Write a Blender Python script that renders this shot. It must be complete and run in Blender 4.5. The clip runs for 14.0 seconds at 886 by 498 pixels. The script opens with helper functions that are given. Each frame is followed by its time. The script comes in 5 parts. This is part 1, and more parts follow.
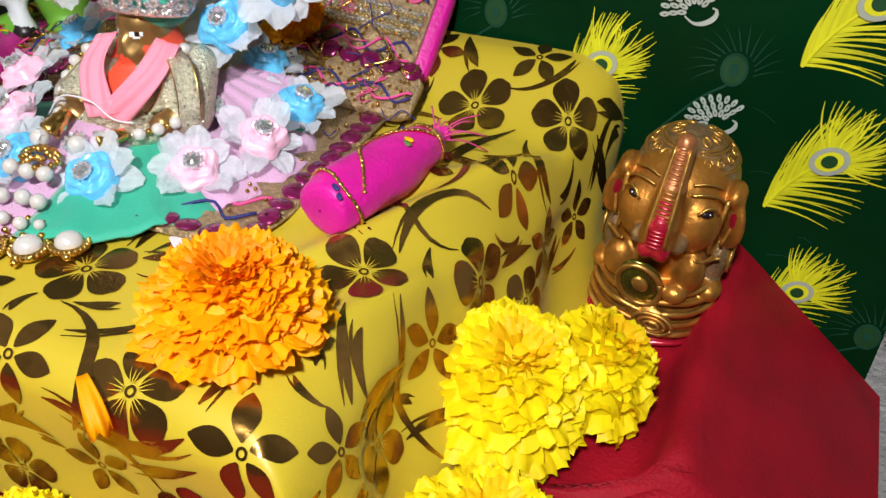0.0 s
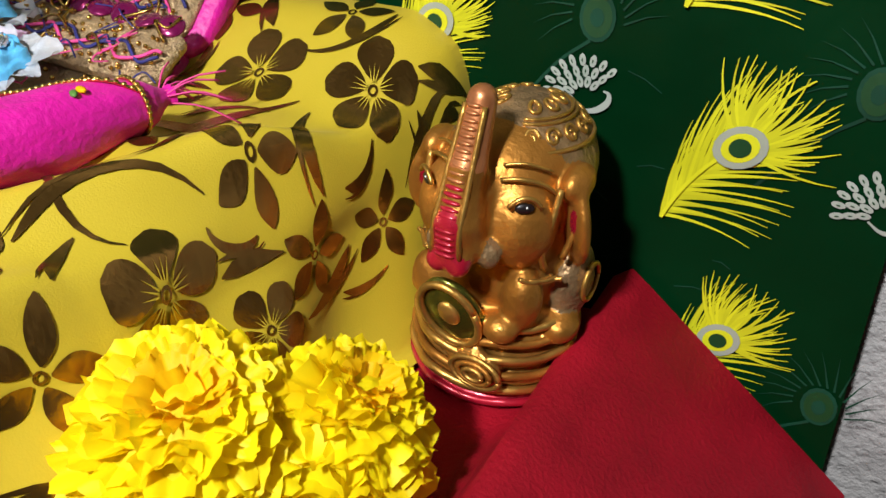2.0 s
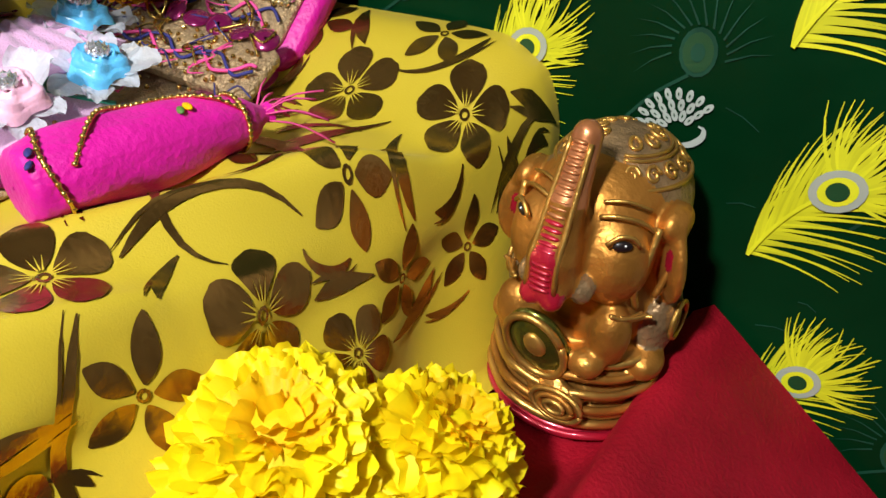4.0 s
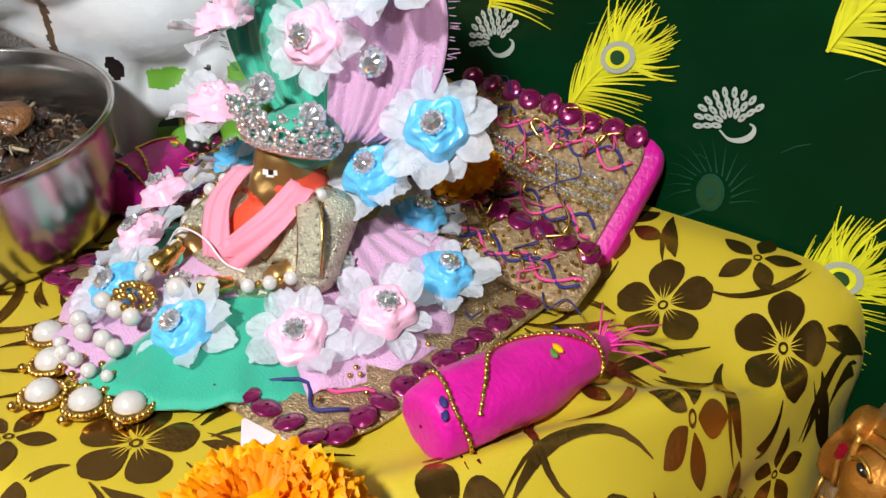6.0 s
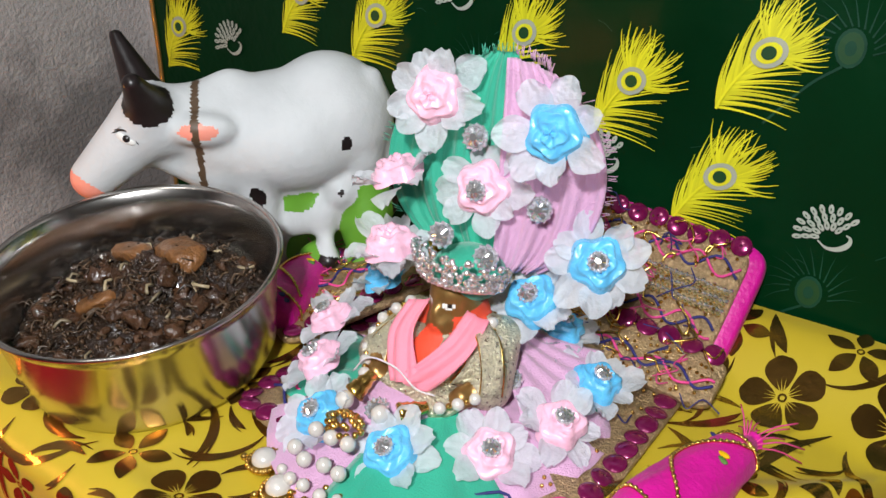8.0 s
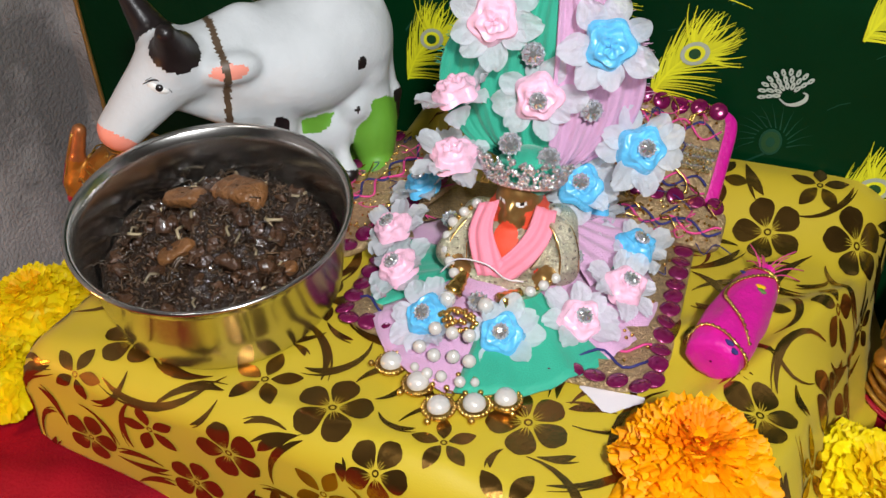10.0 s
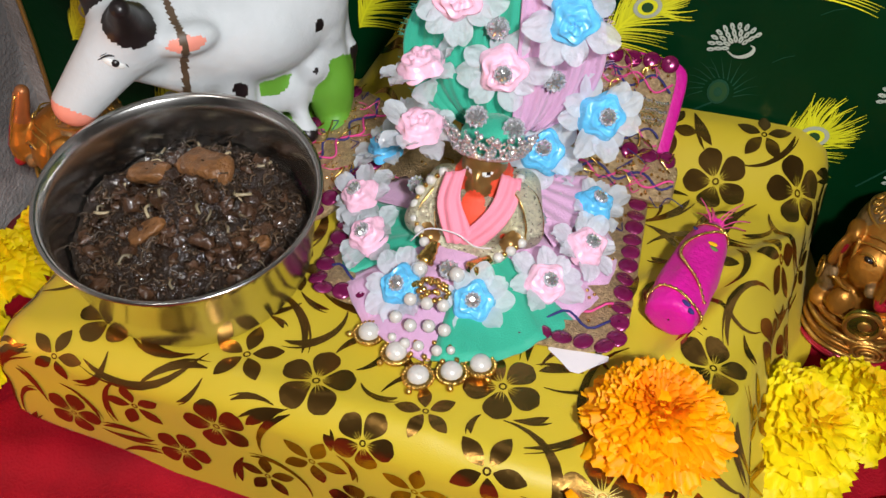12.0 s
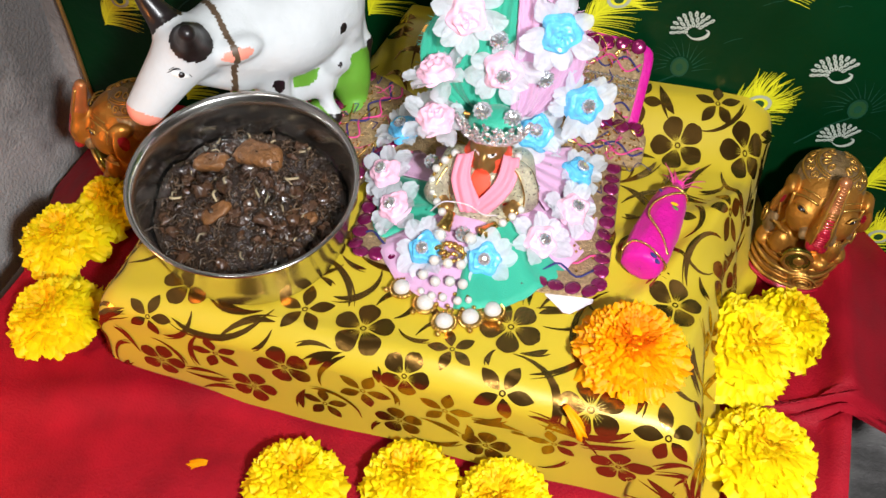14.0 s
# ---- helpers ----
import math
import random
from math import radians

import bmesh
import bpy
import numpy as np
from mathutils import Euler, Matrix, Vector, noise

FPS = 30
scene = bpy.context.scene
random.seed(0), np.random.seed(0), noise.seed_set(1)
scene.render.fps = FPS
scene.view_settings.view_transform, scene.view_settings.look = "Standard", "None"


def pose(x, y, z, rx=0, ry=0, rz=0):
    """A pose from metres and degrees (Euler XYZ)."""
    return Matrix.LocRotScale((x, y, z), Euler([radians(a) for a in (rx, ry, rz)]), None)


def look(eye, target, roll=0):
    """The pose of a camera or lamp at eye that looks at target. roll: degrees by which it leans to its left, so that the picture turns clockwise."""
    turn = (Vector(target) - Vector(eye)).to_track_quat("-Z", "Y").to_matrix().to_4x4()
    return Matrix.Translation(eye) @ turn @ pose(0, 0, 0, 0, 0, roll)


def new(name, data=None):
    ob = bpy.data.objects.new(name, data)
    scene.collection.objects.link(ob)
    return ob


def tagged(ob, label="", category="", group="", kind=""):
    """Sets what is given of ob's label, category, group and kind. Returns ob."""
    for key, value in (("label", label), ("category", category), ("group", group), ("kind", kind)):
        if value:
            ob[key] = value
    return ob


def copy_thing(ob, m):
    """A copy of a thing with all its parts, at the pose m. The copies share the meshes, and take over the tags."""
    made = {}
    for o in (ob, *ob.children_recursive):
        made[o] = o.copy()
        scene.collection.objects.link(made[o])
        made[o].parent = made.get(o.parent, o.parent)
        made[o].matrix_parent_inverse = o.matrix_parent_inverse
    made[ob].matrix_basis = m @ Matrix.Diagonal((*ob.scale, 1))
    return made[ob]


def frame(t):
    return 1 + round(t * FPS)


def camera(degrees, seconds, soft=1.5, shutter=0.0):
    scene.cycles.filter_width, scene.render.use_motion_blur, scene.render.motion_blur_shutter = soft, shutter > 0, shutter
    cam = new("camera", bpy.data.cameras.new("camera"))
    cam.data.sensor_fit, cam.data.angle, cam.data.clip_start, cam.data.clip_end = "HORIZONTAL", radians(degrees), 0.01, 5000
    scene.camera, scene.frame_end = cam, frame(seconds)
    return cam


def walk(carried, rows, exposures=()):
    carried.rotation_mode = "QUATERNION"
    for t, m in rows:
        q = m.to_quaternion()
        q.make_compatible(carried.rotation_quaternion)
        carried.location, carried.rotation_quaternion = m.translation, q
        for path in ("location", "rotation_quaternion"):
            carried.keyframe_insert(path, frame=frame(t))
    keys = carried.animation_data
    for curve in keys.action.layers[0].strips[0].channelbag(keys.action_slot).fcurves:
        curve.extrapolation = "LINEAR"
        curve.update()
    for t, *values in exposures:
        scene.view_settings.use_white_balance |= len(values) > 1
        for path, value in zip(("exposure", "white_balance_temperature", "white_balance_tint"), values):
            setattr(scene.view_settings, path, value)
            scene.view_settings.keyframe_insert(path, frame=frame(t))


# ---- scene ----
cam = camera(55.5, 14.0)
METRES, EYE, TILT, LEAN, TURN = 0.65, 0.227, -34.84, -1.48, 23.78
ROWS = [
    (0.0, 0.0, 0.0, 0.0, 0.0, 0.0, -0.0),
    (0.5, 0.0375, 0.0321, 0.0012, 0.08, 0.84, 0.22),
    (1.0, 0.0779, 0.0765, -0.0059, -0.42, 2.27, 0.29),
    (1.5, 0.1048, 0.1159, -0.0092, 1.34, 4.29, -0.17),
    (2.0, 0.1461, 0.1525, -0.0239, 5.2, 4.86, -1.57),
    (4.5, 0.0964, 0.1478, -0.0028, 7.91, 4.65, -6.46),
    (5.0, 0.0577, 0.1327, 0.0181, 10.77, 4.87, -8.77),
    (5.5, 0.03, 0.1204, 0.0359, 12.69, 5.68, -10.24),
    (6.0, 0.0209, 0.0962, 0.049, 13.93, 6.74, -10.8),
    (6.5, 0.0099, 0.0756, 0.055, 14.53, 7.11, -11.18),
    (7.0, -0.0057, 0.0626, 0.064, 14.86, 7.43, -11.32),
    (7.5, -0.0382, 0.0435, 0.0796, 15.24, 8.34, -11.22),
    (8.0, -0.063, 0.0099, 0.075, 12.58, 8.81, -7.83),
    (8.5, -0.1084, -0.0264, 0.0668, 9.09, 7.66, -4.23),
    (9.0, -0.1583, -0.0642, 0.0467, 5.38, 4.7, -1.29),
    (11.5, -0.2401, -0.0915, 0.1483, -2.78, -5.58, 3.35),
    (12.0, -0.2274, -0.0833, 0.1409, -4.17, -7.87, 3.69),
    (12.5, -0.238, -0.1148, 0.1836, -4.92, -11.08, 4.63),
    (13.0, -0.2506, -0.1482, 0.1974, -5.46, -12.63, 5.35),
    (13.5, -0.2636, -0.1728, 0.203, -6.16, -13.53, 5.49),
    (14.0, -0.263, -0.197, 0.2034, -6.3, -13.96, 5.48),
]
walk(cam, [(t, pose(0, 0, EYE, TILT, LEAN, TURN) @ pose(METRES * x, METRES * y, METRES * z, 90 + pitch, roll, yaw)) for t, x, y, z, yaw, pitch, roll in ROWS],
     exposures=((0.0, 0.00), (2.0, 0.26), (4.5, 0.22), (5.0, 0.10), (6.0, 0.00), (7.5, -0.06), (8.5, -0.20), (9.0, -0.14), (11.5, -0.44), (12.0, -0.22), (12.5, -0.28), (13.0, 0.04), (13.5, 0.15), (14.0, 0.20)))


# ---- world, lamps, exposure ----
world = bpy.data.worlds.new("world")
scene.world = world
world.use_nodes = True
world.node_tree.nodes["Background"].inputs[0].default_value = (0.9, 0.85, 0.8, 1)
world.node_tree.nodes["Background"].inputs[1].default_value = 0.012


def area_lamp(name, eye, target, size, watts, colour):
    data = bpy.data.lights.new(name, "AREA")
    data.shape, data.size, data.energy, data.color = "DISK", size, watts, colour
    ob = new(name, data)
    ob.matrix_world = look(eye, target)
    return ob


area_lamp("hand_lamp", (-0.01, -0.17, 0.47), (-0.20, 0.24, 0.05), 0.05, 4.9, (0.96, 0.98, 1.0))
# unseen dim lamp, added overhead as ambient fill
area_lamp("ambient_fill_lamp", (-0.5, -0.7, 1.75), (-0.2, 0.2, 0.0), 0.35, 4.5, (1.0, 0.95, 0.90))
# an oil flame burns to the left of the table, out of view
area_lamp("oil_flame", (-0.50, -0.02, 0.10), (-0.40, 0.14, 0.03), 0.02, 0.22, (1.0, 0.36, 0.08))

# ---- materials ----


def mat(name, col, rough=0.5, metal=0.0, var=0.15, scale=40, bump=0.15, bscale=400, depth=0.0006,
        alpha=1.0, sheen=0.0, coat=0.0, sub=0.0, island=0.0, trans=0.0, hue=0.0, spec=0.5, thin=0.0, stain=0.0, stain_scale=6.0):
    m = bpy.data.materials.new(name)
    m.use_nodes = True
    nt = m.node_tree
    b = nt.nodes["Principled BSDF"]
    link = nt.links.new
    geo = nt.nodes.new("ShaderNodeNewGeometry")
    n1 = nt.nodes.new("ShaderNodeTexNoise")
    n1.inputs["Scale"].default_value, n1.inputs["Detail"].default_value = scale, 4
    link(geo.outputs["Position"], n1.inputs["Vector"])
    n2 = nt.nodes.new("ShaderNodeTexNoise")
    n2.inputs["Scale"].default_value, n2.inputs["Detail"].default_value = bscale, 3
    link(geo.outputs["Position"], n2.inputs["Vector"])
    mix = nt.nodes.new("ShaderNodeMixRGB")
    mix.inputs[1].default_value = [max(0, c * (1 - var)) for c in col] + [1]
    mix.inputs[2].default_value = [min(1, c * (1 + var)) for c in col] + [1]
    link(n1.outputs["Fac"], mix.inputs[0])
    out = mix.outputs[0]
    if stain:
        n3 = nt.nodes.new("ShaderNodeTexNoise")
        n3.inputs["Scale"].default_value, n3.inputs["Detail"].default_value = stain_scale, 6
        n3.inputs["Roughness"].default_value = 0.65
        link(geo.outputs["Position"], n3.inputs["Vector"])
        edge = nt.nodes.new("ShaderNodeMapRange")
        edge.inputs["From Min"].default_value, edge.inputs["From Max"].default_value = 0.46, 0.60
        edge.inputs["To Max"].default_value = stain
        link(n3.outputs["Fac"], edge.inputs["Value"])
        dark = nt.nodes.new("ShaderNodeMixRGB")
        dark.inputs[2].default_value = [c * 0.22 for c in col] + [1]
        link(edge.outputs[0], dark.inputs[0])
        link(out, dark.inputs[1])
        out = dark.outputs[0]
    hsv = nt.nodes.new("ShaderNodeHueSaturation")
    if island or hue:
        rng = nt.nodes.new("ShaderNodeMapRange")
        rng.inputs["To Min"].default_value, rng.inputs["To Max"].default_value = 1 - island, 1 + island
        link(geo.outputs["Random Per Island"], rng.inputs["Value"])
        link(rng.outputs[0], hsv.inputs["Value"])
        rng2 = nt.nodes.new("ShaderNodeMapRange")
        rng2.inputs["To Min"].default_value, rng2.inputs["To Max"].default_value = 0.5 - hue, 0.5 + hue
        link(geo.outputs["Random Per Island"], rng2.inputs["Value"])
        link(rng2.outputs[0], hsv.inputs["Hue"])
        link(out, hsv.inputs["Color"])
        out = hsv.outputs[0]
    link(out, b.inputs["Base Color"])
    mr = nt.nodes.new("ShaderNodeMapRange")
    mr.inputs["To Min"].default_value, mr.inputs["To Max"].default_value = max(0.02, rough - 0.1), min(1, rough + 0.1)
    link(n1.outputs["Fac"], mr.inputs["Value"])
    link(mr.outputs[0], b.inputs["Roughness"])
    b.inputs["Metallic"].default_value = metal
    b.inputs["Alpha"].default_value = alpha
    b.inputs["Specular IOR Level"].default_value = spec
    b.inputs["Sheen Weight"].default_value = sheen
    b.inputs["Coat Weight"].default_value = coat
    b.inputs["Coat Roughness"].default_value = 0.12
    b.inputs["Transmission Weight"].default_value = trans
    if sub:
        b.inputs["Subsurface Weight"].default_value = sub
        b.inputs["Subsurface Radius"].default_value = (0.005, 0.004, 0.0015)
        b.inputs["Subsurface Scale"].default_value = 1.0
    bp = nt.nodes.new("ShaderNodeBump")
    bp.inputs["Strength"].default_value, bp.inputs["Distance"].default_value = bump, depth
    link(n2.outputs["Fac"], bp.inputs["Height"])
    link(bp.outputs[0], b.inputs["Normal"])
    if thin:
        tl = nt.nodes.new("ShaderNodeBsdfTranslucent")
        link(out, tl.inputs["Color"])
        both = nt.nodes.new("ShaderNodeMixShader")
        both.inputs[0].default_value = thin
        link(b.outputs[0], both.inputs[1])
        link(tl.outputs[0], both.inputs[2])
        link(both.outputs[0], nt.nodes["Material Output"].inputs["Surface"])
    return m


M = {}
M["yellow_cloth"] = mat("yellow_satin", (0.52, 0.385, 0.022), 0.40, 0, 0.14, 14, 0.3, 1800, 0.0003, sheen=0.05)
M["foil"] = mat("bronze_foil", (0.36, 0.20, 0.05), 0.21, 0.95, 0.3, 45, 0.25, 420, 0.0005)
M["red_cloth"] = mat("red_velvet", (0.27, 0.003, 0.012), 0.64, 0, 0.6, 34, 0.5, 700, 0.0010, spec=0.18)
M["green_cloth"] = mat("green_satin", (0.0004, 0.022, 0.0055), 0.36, 0, 0.7, 9, 0.45, 45, 0.003, spec=0.12)
M["wisp"] = mat("pale_green_print", (0.006, 0.048, 0.025), 0.5, 0, 0.8, 60, spec=0.3)
M["feather"] = mat("yellow_print", (0.62, 0.60, 0.012), 0.5, 0, 0.18, 90, island=0.15)
M["silver_print"] = mat("silver_print", (0.46, 0.50, 0.44), 0.4, 0.2, 0.2, 120)
M["eye_ring"] = mat("grey_print", (0.36, 0.38, 0.30), 0.5, 0, 0.15, 100)
M["dark_print"] = mat("dark_green_print", (0.006, 0.05, 0.012), 0.5, 0, 0.2, 60)
M["wall"] = mat("grey_plaster", (0.44, 0.42, 0.41), 0.9, 0, 0.4, 14, 0.8, 420, 0.0022, stain=0.75, stain_scale=7.0)
M["room"] = mat("bounce_plaster", (0.40, 0.37, 0.33), 0.9, 0, 0.1, 3, 0.3, 60, 0.002)
M["dark_wood"] = mat("dark_wood", (0.03, 0.02, 0.015), 0.6, 0, 0.3, 20)
M["floor"] = mat("dark_floor", (0.05, 0.045, 0.04), 0.8, 0, 0.3, 8)
M["gold_trim"] = mat("gold_trim", (0.55, 0.33, 0.10), 0.35, 0.8, 0.2, 80)
M["orange_petal"] = mat("orange_petal", (1.0, 0.43, 0.001), 0.5, 0, 0.05, 120, 0.15, 900, 0.0003, island=0.05, hue=0.010, spec=0.25, thin=0.38)
M["orange_heart"] = mat("orange_heart", (0.98, 0.29, 0.002), 0.55, 0, 0.10, 150, island=0.08, spec=0.25, thin=0.35)
M["yellow_petal"] = mat("yellow_petal", (0.99, 0.78, 0.006), 0.5, 0, 0.06, 120, 0.15, 900, 0.0003, island=0.05, hue=0.008, spec=0.25, thin=0.38)
M["yellow_heart"] = mat("yellow_heart", (0.98, 0.60, 0.004), 0.55, 0, 0.12, 150, island=0.08, spec=0.25, thin=0.35)
M["sepal"] = mat("green_sepal", (0.08, 0.20, 0.03), 0.6, 0, 0.3, 90)
M["steel"] = mat("brushed_steel", (0.62, 0.60, 0.57), 0.20, 1.0, 0.06, 25, 0.12, 700, 0.0002)
M["food"] = mat("dark_sticky_sweet", (0.022, 0.012, 0.007), 0.24, 0, 0.8, 160, 0.9, 700, 0.0015, coat=0.4)
M["food_bit"] = mat("brown_crumb", (0.05, 0.027, 0.014), 0.26, 0, 0.8, 300, 0.6, 700, 0.0008, island=0.7, coat=0.5)
M["clump"] = mat("reddish_brown_clump", (0.050, 0.023, 0.011), 0.25, 0, 0.8, 260, 0.8, 500, 0.0012, island=0.5, coat=0.4)
M["shred"] = mat("pale_coconut_shred", (0.32, 0.25, 0.15), 0.4, 0, 0.3, 200, island=0.5)
M["fibre"] = mat("brown_coconut_fibre", (0.060, 0.034, 0.017), 0.35, 0, 0.5, 200, island=0.8, coat=0.3)
M["pale_gold"] = mat("pale_gold_beads", (0.82, 0.66, 0.36), 0.22, 0.9, 0.2, 300)
M["chunk"] = mat("tan_banana_slice", (0.20, 0.085, 0.028), 0.35, 0, 0.7, 160, 0.9, 320, 0.002, coat=0.2)
M["cow_white"] = mat("white_matt_paint", (0.56, 0.58, 0.59), 0.55, 0, 0.14, 50, 0.35, 260, 0.0010, spec=0.3)
M["black_paint"] = mat("black_paint", (0.012, 0.008, 0.008), 0.35, 0, 0.2, 80)
M["pink_paint"] = mat("coral_pink_paint", (0.85, 0.30, 0.22), 0.5, 0, 0.15, 90)
M["green_paint"] = mat("green_paint", (0.13, 0.34, 0.03), 0.5, 0, 0.2, 60)
M["brown_paint"] = mat("brown_paint", (0.09, 0.055, 0.03), 0.5, 0, 0.2, 60)
M["ele_gold"] = mat("golden_brown_lacquer", (0.46, 0.195, 0.032), 0.43, 0.75, 0.6, 60, 0.5, 260, 0.0012)
M["ele_cap"] = mat("worn_gold_relief", (0.30, 0.185, 0.085), 0.42, 0.6, 0.7, 170, 0.8, 300, 0.0016)
M["ele_red"] = mat("red_lacquer_ridges", (0.42, 0.010, 0.030), 0.28, 0.35, 0.4, 90, 0.2, 300, 0.0008, coat=0.5)
M["ele_ridge"] = mat("copper_ridges", (0.46, 0.17, 0.06), 0.36, 0.6, 0.35, 90, 0.2, 300, 0.0006, coat=0.2)
M["ele_base"] = mat("gold_ring_base", (0.42, 0.20, 0.04), 0.32, 0.75, 0.5, 70, 0.5, 300, 0.0015)
M["ele_coin"] = mat("olive_gold_coin", (0.20, 0.20, 0.03), 0.24, 0.85, 0.8, 70, coat=0.5)
M["ele_edge"] = mat("bright_gold_edges", (0.58, 0.32, 0.07), 0.38, 0.85, 0.4, 90, 0.4, 400, 0.0008)
M["green_net"] = mat("green_net_cloth", (0.02, 0.36, 0.23), 0.6, 0, 0.15, 70, 0.5, 1500, 0.0006, sheen=0.3)
M["pink_net"] = mat("lilac_pink_net_cloth", (0.62, 0.35, 0.54), 0.6, 0, 0.15, 70, 0.7, 1500, 0.0008, sheen=0.3)
M["pink_satin"] = mat("pale_pink_satin_ribbon", (0.86, 0.49, 0.63), 0.28, 0, 0.16, 260, 0.35, 900, 0.0004, sheen=0.1)
M["blue_satin"] = mat("sky_blue_satin_ribbon", (0.11, 0.47, 0.86), 0.26, 0, 0.35, 260, 0.35, 900, 0.0004, sheen=0.1)
M["organza"] = mat("white_organza", (0.78, 0.82, 0.87), 0.38, 0, 0.15, 300, 0.8, 700, 0.0010, alpha=0.60, sheen=0.15, thin=0.2)
M["gem"] = mat("clear_rhinestone", (0.84, 0.86, 0.90), 0.07, 0.85, 0.3, 1500)
M["gem_rim"] = mat("silver_stone_rim", (0.80, 0.80, 0.83), 0.16, 0.7, 0.2, 600)
M["pearl"] = mat("ivory_pearl", (0.60, 0.57, 0.53), 0.20, 0.1, 0.08, 60, coat=0.6)
M["gold"] = mat("polished_gold", (0.72, 0.46, 0.12), 0.24, 1.0, 0.2, 120, 0.3, 700, 0.0004)
M["silver"] = mat("silver_beads", (0.80, 0.80, 0.80), 0.18, 0.9, 0.25, 300, 0.4, 900, 0.0004)
M["brass_face"] = mat("aged_brass", (0.34, 0.19, 0.06), 0.33, 0.7, 0.3, 160)
M["scarf"] = mat("coral_pink_scarf", (0.88, 0.25, 0.34), 0.65, 0, 0.12, 110, 0.4, 1500, 0.0005, sheen=0.2)
M["vest"] = mat("orange_red_cloth", (0.74, 0.07, 0.025), 0.65, 0, 0.15, 90, 0.4, 1500, 0.0005)
M["lame"] = mat("silver_gold_lame", (0.70, 0.63, 0.46), 0.30, 0.8, 0.5, 700, 1.0, 1300, 0.0012)
M["brocade"] = mat("gold_brocade", (0.46, 0.32, 0.17), 0.36, 0.6, 0.75, 500, 1.0, 1100, 0.0014)
M["sequin"] = mat("plum_sequin", (0.22, 0.008, 0.085), 0.20, 0.5, 0.35, 60, 0.1, 300, 0.0004, coat=0.7)
M["magenta"] = mat("magenta_velvet", (0.60, 0.002, 0.27), 0.48, 0, 0.3, 90, 0.5, 500, 0.0010, sheen=0.05)
M["navy_thread"] = mat("navy_thread", (0.02, 0.02, 0.14), 0.7, 0, 0.2, 90)
M["pink_thread"] = mat("pink_thread", (0.70, 0.06, 0.25), 0.7, 0, 0.2, 90)
M["white_cloth"] = mat("white_lining", (0.72, 0.66, 0.68), 0.8, 0, 0.1, 60)
M["eye_white_and_glint"] = mat("white_eye_and_glint_paint", (0.75, 0.75, 0.72), 0.4, 0, 0.05, 60)

# ---- mesh helpers ----


def part(name, geo, mats, parent=None, label="", smooth=True, m=None):
    """One mesh object from (verts, faces[, material index per face]) or a mesh."""
    if isinstance(geo, bpy.types.Mesh):
        me = geo
    else:
        me = make_mesh(name, geo, mats, smooth)
    ob = new(name, me)
    if parent is not None:
        ob.parent = parent
    if m is not None:
        ob.matrix_basis = m
    if label:
        tagged(ob, label)
    return ob


def make_mesh(name, geo, mats, smooth=True):
    me = bpy.data.meshes.new(name)
    v, f = geo[0], geo[1]
    me.from_pydata([tuple(p) for p in v], [], [tuple(int(i) for i in q) for q in f])
    for mm in (mats if isinstance(mats, (list, tuple)) else [mats]):
        me.materials.append(M[mm])
    if len(geo) > 2:
        me.polygons.foreach_set("material_index", np.array(geo[2], dtype=np.int32))
    if smooth:
        me.polygons.foreach_set("use_smooth", np.ones(len(me.polygons), dtype=bool))
    me.validate()
    me.update()
    return me


def thing(name, label, category, group="", at=(0, 0, 0)):
    ob = new(name)
    ob.location = at
    ob.empty_display_size = 0.01
    return tagged(ob, label, category, group)


def join(*geos):
    """Joins (verts, faces, material index) pieces."""
    vs, fs, ms, n = [], [], [], 0
    for g in geos:
        v = np.asarray(g[0], float)
        vs.append(v)
        fs += [tuple(int(i) + n for i in q) for q in g[1]]
        ms += list(g[2]) if len(g) > 2 else [0] * len(g[1])
        n += len(v)
    return np.concatenate(vs), fs, ms


def moved(g, m, mi=None):
    v = np.asarray(g[0], float)
    a = np.array(m)
    v = v @ a[:3, :3].T + a[:3, 3]
    return (v, g[1], [mi] * len(g[1]) if mi is not None else (g[2] if len(g) > 2 else [0] * len(g[1])))


def grid(nu, nv, fn, closed_u=False):
    v, f = [], []
    for j in range(nv):
        for i in range(nu):
            v.append(fn(i / (nu if closed_u else nu - 1), j / (nv - 1)))
    for j in range(nv - 1):
        for i in range(nu if closed_u else nu - 1):
            i2 = (i + 1) % nu
            f.append((j * nu + i, j * nu + i2, (j + 1) * nu + i2, (j + 1) * nu + i))
    return np.array(v), f


def lathe(profile, n=48):
    k = len(profile)
    return grid(n, k, lambda a, b: (profile[round(b * (k - 1))][0] * math.cos(2 * math.pi * a),
                                    profile[round(b * (k - 1))][0] * math.sin(2 * math.pi * a),
                                    profile[round(b * (k - 1))][1]), True)


def ball(r=1.0, n=12, k=8, sq=(1, 1, 1)):
    return grid(n, k + 1, lambda a, b: (r * sq[0] * math.sin(math.pi * max(0.001, min(0.999, b))) * math.cos(-2 * math.pi * a),
                                        r * sq[1] * math.sin(math.pi * max(0.001, min(0.999, b))) * math.sin(-2 * math.pi * a),
                                        r * sq[2] * math.cos(math.pi * b)), True)


